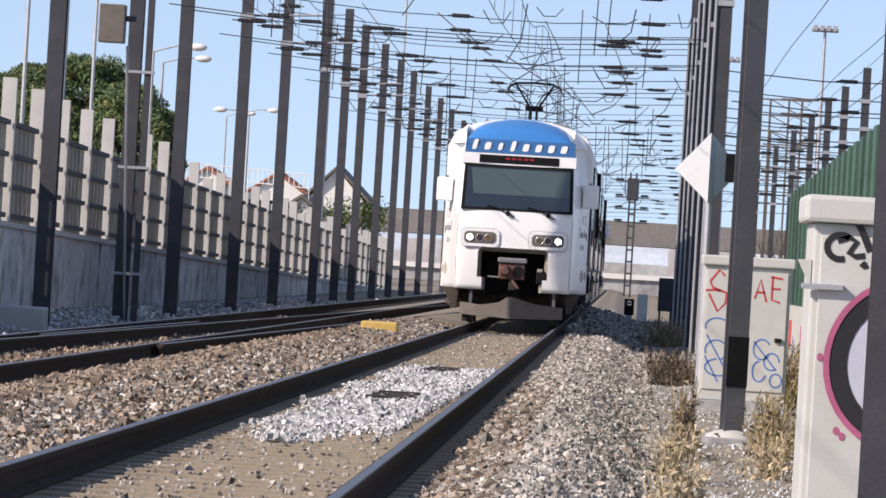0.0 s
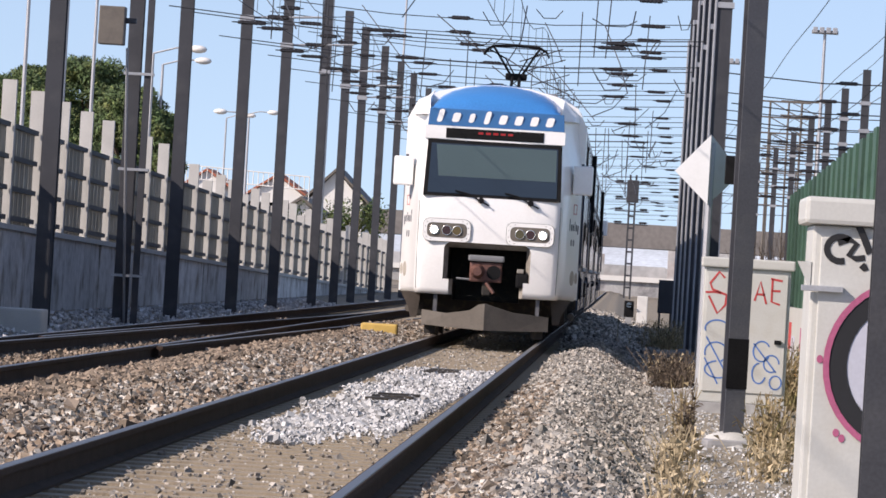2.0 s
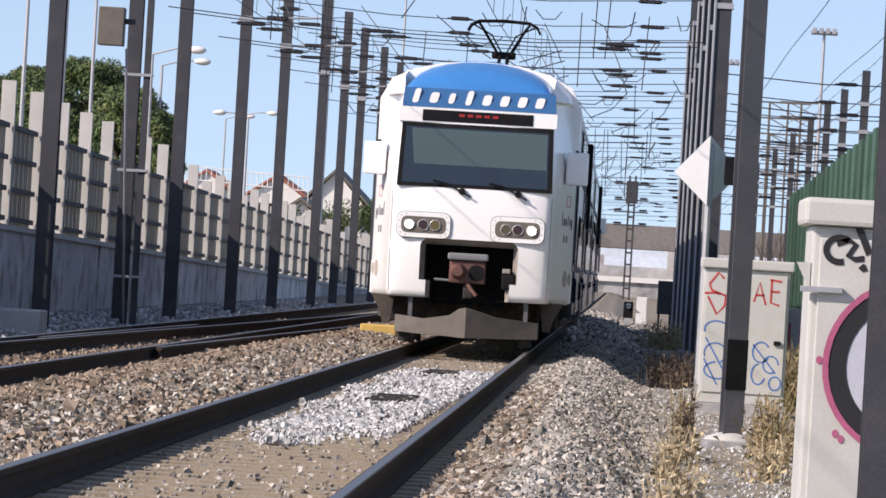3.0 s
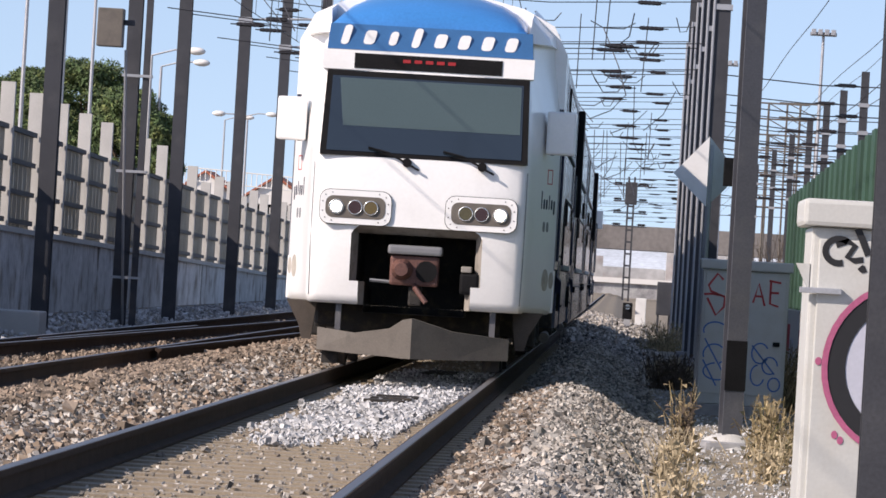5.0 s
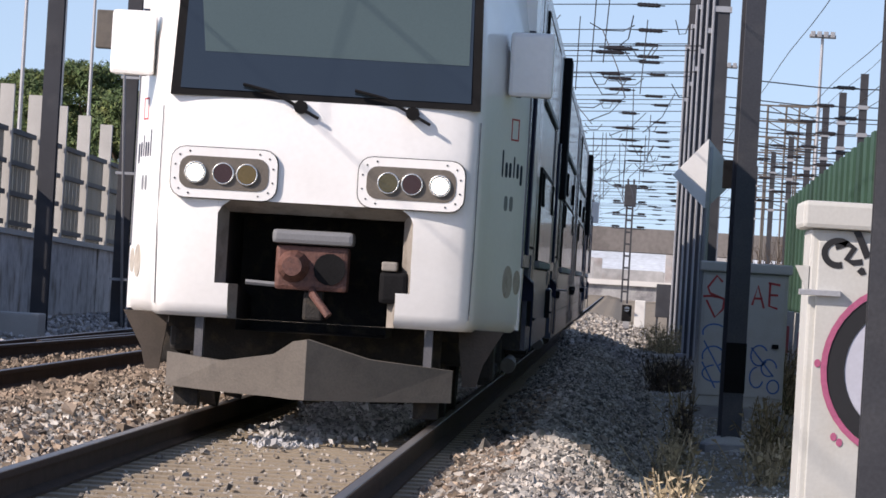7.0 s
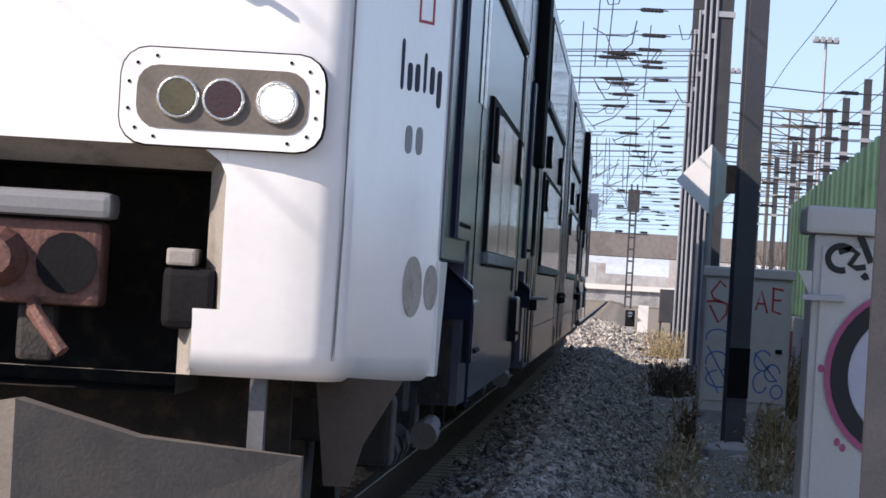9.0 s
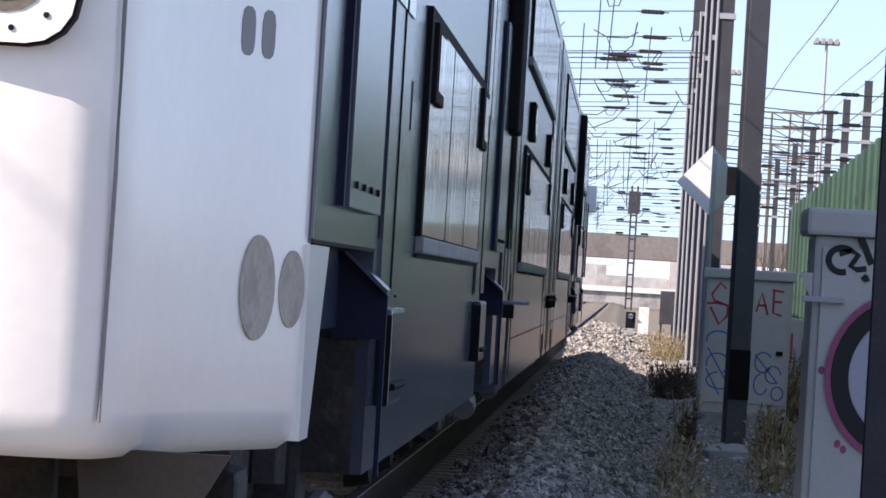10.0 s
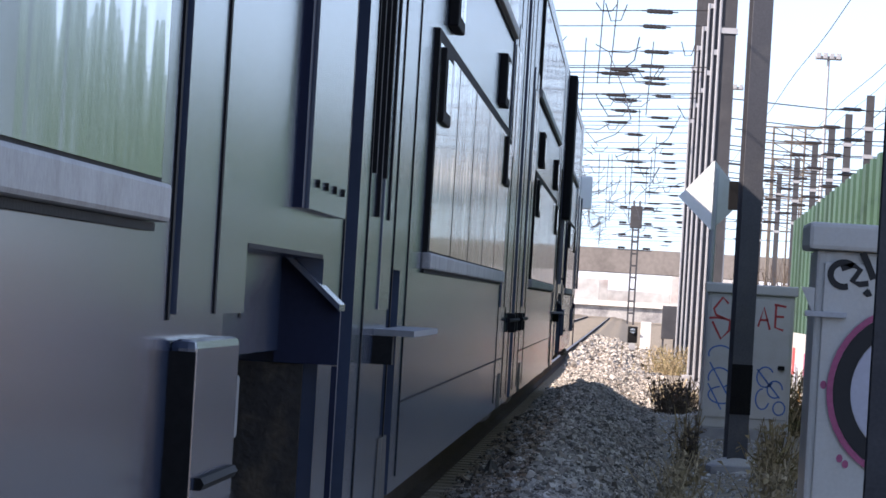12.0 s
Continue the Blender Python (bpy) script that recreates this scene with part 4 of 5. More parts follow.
for s in (-1, 1):
    part("mast_leg", box(s * 0.22 - 0.07, s * 0.22 + 0.07, -0.3, 0.3, -0.5, 9.0), M["mast"], lattice)
for k in range(9):
    z = 0.4 + 0.9 * k
    part("lattice_bar", box(-0.15, 0.15, -0.28, 0.28, z, z + 0.14), M["mast"], lattice)
part("equipment_frame", box(-0.45, 0.45, -0.35, 0.35, 6.9, 8.6, 0.05), M["mast"], lattice, "dark switchgear frame")
for z in (5.2, 6.2, 7.1, 8.3):
    part("crossarm", box(-1.3, 1.3, -0.08, 0.08, z, z + 0.10), M["mast"], lattice)
    for x in (-1.0, 0.9):
        part("insulator", insulator(x, 0, z + 0.2, 0.8, 0.09), M["insulator"], lattice, "dark ribbed insulator")

# wires along the line
for x in (TRACK, OTHER):
    w = thing("catenary_wire", "contact and carrying wire with droppers over a track", "overhead wire", "overhead wires")
    bm = bmesh.new()
    ys = [-20 + 12 * k for k in range(36)]
    add_tube(bm, [(x + 0.2 * math.sin(y * 0.06), y, 5.32) for y in ys], 0.008, 4)
    part("contact_wire", bm, M["wire"], w)
    bm = bmesh.new()
    run = [(x + 0.15 * math.sin(y * 0.06), y, 6.35 + 0.28 * math.cos(y * 0.21)) for y in [-20 + 4 * k for k in range(108)]]
    add_tube(bm, run, 0.009, 4)
    part("carrying_wire", bm, M["wire"], w)
    bm = bmesh.new()
    for y in range(30, 400, 5):
        add_tube(bm, [(x + 0.18 * math.sin(y * 0.06), y, 5.32), (x + 0.16 * math.sin(y * 0.06), y, 6.35 + 0.28 * math.cos(y * 0.21))], 0.006, 3)
    tagged(part("dropper", bm, M["wire"], w), kind="stuff")
feeder = thing("feeder_wires", "thin dark feeder wires strung between steel masts", "overhead wire", "overhead wires")
for x, z in ((4.2, 7.6), (5.6, 7.0), (7.5, 8.4), (6.4, 6.2), (5.0, 5.4)):
    part("feeder_wire", tube([(x, y, z + 0.05 * math.cos(y * 0.13)) for y in range(78, 420, 8)], 0.012, 4), M["wire"], feeder)

# ---- wall and noise barrier on the left ----
WALL_X = -11.2


def wall_top(y):
    return 1.38 - 0.0105 * (y - 92)


def sloped(x0, x1, y0, y1, z, low, high):
    """A box whose top and bottom follow a falling line."""
    return loft([[(x0, y, z(y) + low), (x1, y, z(y) + low), (x1, y, z(y) + high), (x0, y, z(y) + high)] for y in (y0, y1)])


wall = thing("retaining_wall", "stained grey concrete retaining wall in long panels", "wall", kind="structure")
for k in range(14):
    y0 = 70 + 14 * k
    part("wall_panel", loft([[(WALL_X - 0.35, y, -0.6), (WALL_X + (0.02 if k % 2 else 0), y, -0.6), (WALL_X + (0.02 if k % 2 else 0), y, wall_top(y)), (WALL_X - 0.35, y, wall_top(y))]
                             for y in (y0, y0 + 13.95)]), M["wallface"], wall)
coping = part("coping", sloped(WALL_X - 0.4, WALL_X + 0.08, 70, 266, wall_top, 0.002, 0.10), M["post"], wall)

barrier = thing("noise_barrier", "grey slatted noise barrier with rails and concrete posts", "barrier", kind="structure")
BAY = 4.6
for k in range(40):
    y = 72 + BAY * k
    z = wall_top(y) + 0.1
    pst = part("barrier_post", box(WALL_X - 0.23, WALL_X + 0.03, y - 0.08, y + 0.08, z - 0.05, z + 2.0 + (0.62 if k < 13 else 0.42 if k % 3 else 0.12)), M["post"], barrier, "pale concrete post")
    for j in range(6):
        a = y + 0.14 + (BAY - 0.28) / 6 * j
        b = a + (BAY - 0.28) / 6 - 0.05
        part("barrier_board", loft([[(WALL_X - 0.16, q, wall_top(q) + 0.12), (WALL_X - 0.10, q, wall_top(q) + 0.12), (WALL_X - 0.10, q, wall_top(q) + 1.92), (WALL_X - 0.16, q, wall_top(q) + 1.92)]
                                    for q in (a, b)]), M["panel"], barrier)
    for h in (0.18, 0.72, 1.28, 1.86):
        part("barrier_rail", loft([[(WALL_X - 0.09, q, wall_top(q) + h), (WALL_X - 0.03, q, wall_top(q) + h), (WALL_X - 0.03, q, wall_top(q) + h + 0.09), (WALL_X - 0.09, q, wall_top(q) + h + 0.09)]
                                   for q in (y + 0.13, y + BAY - 0.13)]), M["mast"], barrier)

# ---- right side: cabinets, fence, sign ----
def cabinet(name, label, x, y, w, d, top, foot):
    c = thing(name, label, "relay cabinet", "trackside cabinets", at=(x, y, 0))
    part("body", box(0, w, 0, d, foot + 0.032, top - 0.12, 0.015), M["cabinet"], c)
    part("lid", box(-0.04, w + 0.04, -0.05, d + 0.05, top - 0.118, top, 0.02), M["cabinet"], c, "pale overhanging lid")
    part("plinth", box(-0.03, w + 0.03, -0.03, d + 0.03, foot - 0.3, foot + 0.03, 0.01), M["concrete"], c)
    dr = part("door", box(0.035, w - 0.035, -0.018, -0.001, foot + 0.16, top - 0.17, 0.006), M["cabinet"], c, "flat grey cabinet door")
    part("door_handle", box(w - 0.16, w - 0.08, -0.05, -0.02, foot + 0.75, foot + 0.80, 0.008), M["black"], dr)
    return c, dr


def stroke(parent, name, mat, pts, width, y):
    """A flat painted stroke through points on a cabinet's front."""
    bm = bmesh.new()
    prev = None
    for i, (x, z) in enumerate(pts):
        a, b = pts[max(i - 1, 0)], pts[min(i + 1, len(pts) - 1)]
        dx, dz = b[0] - a[0], b[1] - a[1]
        n = math.hypot(dx, dz) or 1
        ox, oz = -dz / n * width / 2, dx / n * width / 2
        cur = [bm.verts.new(p) for p in ((x + ox, y, z + oz), (x - ox, y, z - oz), (x - ox, y - 0.002, z - oz), (x + ox, y - 0.002, z + oz))]
        if prev:
            for j in range(4):
                bm.faces.new((prev[j], prev[(j + 1) % 4], cur[(j + 1) % 4], cur[j]))
        prev = cur
    bmesh.ops.recalc_face_normals(bm, faces=bm.faces[:])
    return part(name, bm, mat, parent)


def arc(cx, cz, rx, rz, a0, a1, n=14):
    return [(cx + rx * math.cos(radians(a0 + (a1 - a0) * k / n)), cz + rz * math.sin(radians(a0 + (a1 - a0) * k / n))) for k in range(n + 1)]


far_cabinet, far_door = cabinet("trackside_cabinet", "pale grey trackside cabinet with red and blue graffiti", 0.96, 62, 1.02, 0.6, 1.44, -0.30)
for pts in ([(0.24, 1.20), (0.17, 1.27), (0.07, 1.13), (0.10, 1.06), (0.27, 1.00)], [(0.27, 1.00), (0.26, 0.88), (0.17, 0.78), (0.06, 0.98)], [(0.02, 1.02), (0.12, 1.03), (0.20, 1.02)], [(0.30, 1.12), (0.30, 0.95), (0.38, 0.92)],
            [(0.60, 0.95), (0.66, 1.18), (0.74, 0.92)], [(0.62, 1.03), (0.72, 1.03)], [(0.80, 1.22), (0.80, 0.95), (0.90, 0.92)], [(0.78, 1.22), (0.92, 1.20)], [(0.80, 1.08), (0.90, 1.08)]):
    stroke(far_door, "red_graffiti_stroke", M["spray_red"], pts, 0.026, -0.019)
for pts in (arc(0.18, 0.60, 0.14, 0.10, 0, 200), arc(0.18, 0.32, 0.13, 0.12, -60, 200), arc(0.22, 0.12, 0.16, 0.10, 100, 330), [(0.06, 0.5), (0.3, 0.1)], [(0.05, 0.25), (0.22, -0.05)],
            arc(0.72, 0.36, 0.10, 0.12, 30, 330), arc(0.84, 0.22, 0.09, 0.10, 0, 300), arc(0.90, 0.00, 0.07, 0.08, 0, 360), [(0.62, 0.45), (0.90, 0.12)], arc(0.70, 0.1, 0.08, 0.12, 90, 340)):
    stroke(far_door, "blue_graffiti_stroke", M["spray_blue"], pts, 0.018, -0.019)

near_cabinet, near_door = cabinet("trackside_cabinet", "pale grey trackside cabinet sprayed with a large ringed disc", 0.80, 22.5, 1.06, 0.8, 1.52, -0.35)
def bigger(pts, k=1.25):
    """Points on the near cabinet's door, spread from its left edge at eye height."""
    return [(x * k, 1.12 + (z - 1.12) * k) for x, z in pts]


bm = prism(bigger(arc(0.345, 0.872, 0.205, 0.215, 0, 360, 40)[:-1]), "y", -0.023, -0.0185)
part("sprayed_disc", bm, M["spray_grey"], near_door, "lilac-grey sprayed disc")
stroke(near_door, "black_ring", M["spray_black"], bigger(arc(0.345, 0.872, 0.236, 0.250, 0, 360, 40)), 0.075, -0.0245)
stroke(near_door, "pink_ring", M["spray_pink"], bigger(arc(0.345, 0.872, 0.277, 0.292, 0, 360, 40)), 0.026, -0.0285)
for pts, w in ((arc(0.095, 1.265, 0.046, 0.042, 50, 290), 0.022), ([(0.085, 1.285), (0.125, 1.30), (0.15, 1.285), (0.125, 1.245), (0.15, 1.235), (0.18, 1.24)], 0.02),
               ([(0.155, 1.345), (0.17, 1.315), (0.197, 1.255)], 0.024), ([(0.17, 1.215), (0.18, 1.205), (0.19, 1.21)], 0.024)):
    stroke(near_door, "black_graffiti_stroke", M["spray_black"], bigger(pts), w * 1.25, -0.019)
part("hasp", box(-0.04, 0.14, -0.05, -0.019, 1.115, 1.14, 0.003), M["pale"], near_door, "steel hasp and padlock bar")
part("bracket", prism([(-0.06, 1.24), (0.0, 1.24), (0.0, 1.12)], "y", 0.0, 0.02), M["cabinet"], near_cabinet)

sign = thing("diamond_sign", "white diamond-shaped railway sign on a steel post, seen from the edge", "sign", at=(1.02, 66, 0.09))
plate = part("plate", prism([(-0.45, 2.42), (-0.02, 2.90), (-0.02, 2.02)], "y", -0.02, 0.02), M["white"], sign, "white half of the diamond")
# this half's grey paints in the shade of box and pole
part("folded_half", loft([[(-0.018, 0.0, 2.90), (0.20, 0.25, 2.66), (0.37, 0.45, 2.44), (0.20, 0.25, 2.24), (-0.018, 0.0, 2.02)], [(-0.018, 0.03, 2.90), (0.20, 0.28, 2.66), (0.37, 0.48, 2.44), (0.20, 0.28, 2.24), (-0.018, 0.03, 2.02)]]), M["cabinet"], sign, "turned-back right half, greyed for the shade on it")
part("post", tube([(0.0, 0.06, -0.5), (0.0, 0.06, 2.8)], 0.045, 8), M["pale"], sign)
sig = thing("signal_box", "black signal box fixed to a steel pole", "signal head", at=(1.19, 62.7, 0))
part("housing", box(-0.05, 0.12, 0, 0.2, 2.32, 2.66, 0.01), M["black"], sig)
part("bracket", box(0.12, 0.2, 0.05, 0.12, 2.4, 2.5), M["pale"], sig)
part("post", tube([(0.16, 0.1, -0.4), (0.16, 0.1, 2.6)], 0.03, 8), M["pale"], sig)

fence = thing("green_fence", "dark green ribbed sheet-metal noise fence", "fence", kind="structure")
for k in range(34):
    y = 32.8 + 1.8 * k
    top = 3.05 - 0.010 * (y - 64)
    part("fence_post", box(2.86, 3.02, y, y + 0.85, -0.5, top), M["green"], fence, "green folded sheet rib")
    part("fence_sheet", box(3.03, 3.08, y - 0.2, y + 1.9, -0.5, top - 0.06), M["green"], fence)
for y in (121, 133, 146, 158, 172, 190, 212, 240):
    m = mast(5.85, y, 6.75, 0.20)
    for z, a in ((5.9, -4.0), (5.2, -3.6), (4.4, -4.0)):
        part("cross_wire", tube([(a, 0, z + 0.1), (-1.5, 0, z - 0.03), (2.5, 0, z + 0.05)], 0.014, 4), M["wire"], m)
        part("clamp", box(-0.13, 0.13, -0.13, 0.13, z - 0.05, z + 0.05), M["pale"], m)
        part("insulator", insulator(-0.85 - 0.1 * (z % 1), 0, z, 0.6, 0.05), M["insulator"], m, "dark ribbed insulator")

painted = thing("painted_wall", "low wall under the fence covered in pink and orange graffiti", "wall", kind="structure")
part("wall_body", box(2.70, 2.80, 70, 112, -0.5, 0.82), M["cabinet"], painted)
random.seed(9)
for k in range(22):
    y = 70.5 + 1.8 * k
    z = random.uniform(-0.3, 0.3)
    part("sprayed_patch", box(2.694, 2.699, y, y + random.uniform(0.8, 1.7), z, z + random.uniform(0.2, 0.5)), M[("spray_pink", "orange", "spray_grey", "spray_red")[k % 4]], painted)
tan_wall = solid("end_wall", prism([(0, -0.5), (0, 1.75), (0.28, 1.75), (0.50, 1.15), (0.50, -0.5)], "y", 0, 1.2), M["sleeper"], "tan weathered concrete end wall behind the cabinets", "wall", kind="structure", at=(3.38, 120, 0))

# ---- distance ----
def lamp_post(x, y, h, arm):
    p = thing("street_lamp", "pale steel street lamp post with a curved arm", "street lamp", "street lamps", at=(x, y, 0))
    part("pole", tube([(0, 0, 0), (0, 0, h)], 0.09, 8, 0.05), M["pale"], p)
    if arm:
        part("arm", tube([(0, 0, h), (arm * 0.6, 0, h + 0.25), (arm, 0, h + 0.25)], 0.035, 6), M["pale"], p)
        e = 0.22 if arm > 0 else -0.22
        part("lamp_head", loft([[(arm + e + a, q * math.cos(6.2832 * k / 12), h + 0.24 + q * 0.7 * math.sin(6.2832 * k / 12)) for k in range(12)]
                                for a, q in ((-0.36, 0.03), (-0.28, 0.13), (-0.10, 0.20), (0.10, 0.20), (0.26, 0.13), (0.32, 0.03))]), M["render_wall"], p, "white rounded lamp bowl", smooth=True)


def place(px, py, y):
    """A place at depth y on the line of sight that leaves the level axis by px across and py down."""
    a, b = px - 1103, py - 490
    u = a * math.cos(TIP) + b * math.sin(TIP)
    v = -a * math.sin(TIP) + b * math.cos(TIP)
    return u / LENS * y, EYE[2] - v / LENS * y


for px, py, y, arm in ((270, 90, 190, 1.4), (287, 110, 210, 1.4), (440, 205, 260, -1.2), (430, 200, 300, 1.5), (400, 205, 330, 1.3)):
    x, z = place(px, py, y)
    lamp_post(x, y, z, arm)
for px, y in ((48, 170), (118, 165), (170, 200), (590, 230), (720, 300)):
    x, z = place(px, 0, y)
    lamp_post(x, y, z + 3, 0)
for px, py, y in ((1460, 55, 320), (1290, 108, 380)):
    x, z = place(px, py, y)
    p = thing("floodlight_mast", "tall slim floodlight mast with a lamp crown", "light mast", at=(x, y, 0))
    part("pole", tube([(0, 0, -0.5), (0, 0, z)], 0.14, 8, 0.09), M["pale"], p)
    part("lamp_crown", box(-0.8, 0.8, -0.3, 0.3, z - 0.1, z + 0.12, 0.04), M["grey"], p)
    for k in (-0.6, -0.2, 0.2, 0.6):
        part("floodlight", box(k - 0.14, k + 0.14, -0.4, -0.1, z - 0.05, z + 0.3, 0.03), M["pale"], p)


def pine(x, y, z0, height, spread, seed):
    t = thing("pine_tree", "dense dark green pine tree behind the barrier", "tree", "pines", at=(x, y, z0))
    rng = np.random.default_rng(seed)
    part("trunk", tube([(0, 0, 0), (0.2, 0, height * 0.4), (0.1, 0, height * 0.85)], 0.32, 8, 0.1), M["bark"], t)
    bm = bmesh.new()
    verts, faces = [], []
    for k in range(60):
        a, e = rng.uniform(0, 6.28), rng.uniform(-0.5, 1.2)
        r = spread * rng.uniform(0.35, 1.0)
        c = np.array([r * math.cos(a) * math.cos(e), r * math.sin(a) * math.cos(e), height * 0.68 + height * 0.30 * math.sin(e)])
        if k < 14:
            add_tube(bm, [(0.1, 0, height * 0.5), tuple(c)], 0.08, 5, 0.02)
        n = 520
        d = rng.normal(size=(n, 3))
        d /= np.linalg.norm(d, axis=1)[:, None]
        p = c + d * (rng.random(n)[:, None] ** 0.4) * spread * 0.36 * np.array([1, 1, 0.72])
        for q, w in zip(p, d):
            up = np.cross(w, rng.normal(size=3))
            up /= np.linalg.norm(up) + 1e-6
            s = rng.uniform(0.045, 0.115)
            i = len(verts)
            side = np.cross(w, up)
            verts += [tuple(q - side * s * 0.5), tuple(q + side * s * 0.5), tuple(q + up * s * 1.6 + w * s), ]
            faces.append((i, i + 1, i + 2))
    part("limb", bm, M["bark"], t)
    me = bpy.data.meshes.new("crown")
    me.from_pydata(verts, [], faces)
    me.materials.append(M["leaf"])
    crown = new("crown", me)
    crown.parent = t


for px, py, y, h, s, seed in ((160, 100, 215, 0, 2.2, 1), (70, 115, 225, 0, 2.0, 2), (230, 150, 210, 0, 1.7, 3), (10, 130, 230, 0, 2.0, 4), (270, 190, 205, 0, 1.2, 5)):
    x, z = place(px, py, y)
    pine(x, y, -0.4, z + 0.4, s, seed)


def house(x0, x1, y, d, eaves, ridge, label, tiles="roof"):
    h = thing("house", label, "house", "houses behind the barrier", at=(0, y, 0))
    mid = (x0 + x1) / 2
    part("wall", prism([(x0, -0.5), (x1, -0.5), (x1, eaves), (mid, ridge), (x0, eaves)], "y", 0, d), M["render_wall"], h)
    for a in (x0, x1):
        e = 0.4 if a > mid else -0.4
        part("roof", prism([(mid, ridge + 0.02), (mid, ridge + 0.22), (a + e, eaves + 0.06), (a + e, eaves - 0.14)], "y", -0.35, d + 0.35), M[tiles], h)
    n = max(1, int((x1 - x0) / 2.5))
    for k in range(n):
        a = x0 + (x1 - x0) * (k + 0.5) / n
        w = part("window", box(a - 0.45, a + 0.45, -0.03, 0.02, eaves - 2.0, eaves - 0.8), M["grey"], h)
        part("pane", box(a - 0.38, a + 0.38, -0.04, -0.031, eaves - 1.93, eaves - 0.87), M["glass"], w)


for px0, px1, pe, pr, y, lab in ((545, 645, 350, 302, 330, "white rendered gable house with grey roof"), (420, 560, 352, 312, 420, "low red-roofed house beyond the barrier"), (330, 400, 322, 300, 450, "small white house with red roof"), (505, 560, 372, 352, 300, "low white outbuilding with grey roof beyond the barrier")):
    x0, e = place(px0, pe, y)
    x1, r = place(px1, pr, y)
    house(x0, x1, y, 10, e, r, lab, "plough" if "grey roof" in lab else "roof")

x0, z0 = place(1030, 430, 420)
x1, z1 = place(1240, 400, 420)
bridge = thing("overpass", "grey concrete road overpass across the tracks", "bridge", kind="structure")
part("deck", box(-60, 60, 420, 430, z0, z1), M["bridge"], bridge)
for x in (-22, -12, 6.5, 18):
    part("pier", box(x - 0.6, x + 0.6, 422, 428, -0.6, z0), M["bridge"], bridge)
platform = thing("far_platform", "pale platform edge far down the line", "platform", kind="structure")
part("platform_edge", box(-60, 60, 470, 476, 0.90, 1.36), M["render_wall"], platform)
part("platform_wall", box(-60, 60, 470.3, 475.7, -0.5, 0.898), M["concrete"], platform)
town = thing("far_town", "pale hazy buildings far beyond the overpass", "buildings", kind="structure")
random.seed(5)
for k in range(60):
    w = random.uniform(8, 22)
    xa = -260 + 9 * k
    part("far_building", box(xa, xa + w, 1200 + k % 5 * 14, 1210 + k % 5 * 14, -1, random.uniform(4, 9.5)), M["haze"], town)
hill = thing("far_hills", "hazy pale hills and buildings on the horizon", "hills", kind="structure")
bm = bmesh.new()
prev = None
for k in range(121):
    x = -1500 + 25 * k
    z = 17 + 5 * noise.noise((x * 0.004, 0, 0)) + 5 * noise.noise((x * 0.03, 3, 0))
    cur = (bm.verts.new((x, 2200, -5)), bm.verts.new((x, 2300, z)))
    if prev:
        bm.faces.new((prev[0], cur[0], cur[1], prev[1]))
    prev = cur
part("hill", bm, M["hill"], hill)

# ---- small things ----
ybox = solid("cable_box", box(-0.30, 0.30, -0.25, 0.25, -0.2, 0.02, 0.03), M["yellow"], "yellow painted cable box in the ballast", "box", at=(-3.98, 87, 0.12))

mast_box = thing("mast_box", "grey steel equipment box hung on a mast", "equipment box", at=(-9.62, 96.6, 0))
x0, z0 = place(172, 78, 96.6)
x1, z1 = place(222, 8, 96.6)
part("housing", box(x0 + 9.62, x1 + 9.62, -0.2, 0.2, z0 + 0.05, z1, 0.02), M["plough"], mast_box)
part("box_bracket", box(x1 + 9.62, x1 + 9.62 + 0.2, -0.05, 0.05, z1 - 0.3, z1 - 0.2), M["mast"], mast_box)
part("cable", tube([(x1 + 9.68, 0, z0), (x1 + 9.7, 1.5, 1.2), (x1 + 9.7, 2.3, -0.3)], 0.025, 6), M["pale"], mast_box)
twin = mast(-9.15, 98.6, 9.8, 0.12)
for z in (0.6, 2.6, 4.4):
    part("clamp", box(-0.45, 0.12, -0.1, 0.1, z, z + 0.05), M["pale"], twin)

dwarf = thing("dwarf_signal", "small black dwarf signal beside the track", "signal", at=(0.25, 172, -0.25))
part("head", box(-0.16, 0.16, -0.1, 0.12, 0.12, 0.66, 0.03), M["black"], dwarf)
part("hood", box(-0.13, 0.13, -0.25, -0.1, 0.50, 0.53), M["black"], dwarf)
part("lens", tube([(0, -0.13, 0.52), (0, -0.1, 0.52)], 0.09, 14), M["chrome"], dwarf, "pale round lens")
part("base", box(-0.1, 0.1, -0.1, 0.1, -0.2, 0.12), M["concrete"], dwarf)
marker = solid("marker_post", box(-0.17, 0.17, -0.1, 0.1, -0.1, 0.78, 0.02), M["render_wall"], "white painted concrete marker post", "post", at=(0.68, 172, -0.2))
dark_cab = thing("small_cabinet", "small dark grey trackside cabinet on legs", "cabinet", at=(1.25, 150, -0.2))
part("body", box(-0.22, 0.22, -0.2, 0.2, 0.4, 1.35, 0.02), M["mast"], dark_cab)
for s in (-1, 1):
    part("leg", box(s * 0.16 - 0.03, s * 0.16 + 0.03, -0.05, 0.05, -0.2, 0.4), M["mast"], dark_cab)

# stay and pull-off wires over the tracks
random.seed(21)
stays = thing("stay_wires", "slack stay and pull-off wires tangled over the tracks", "overhead wire", "overhead wires")
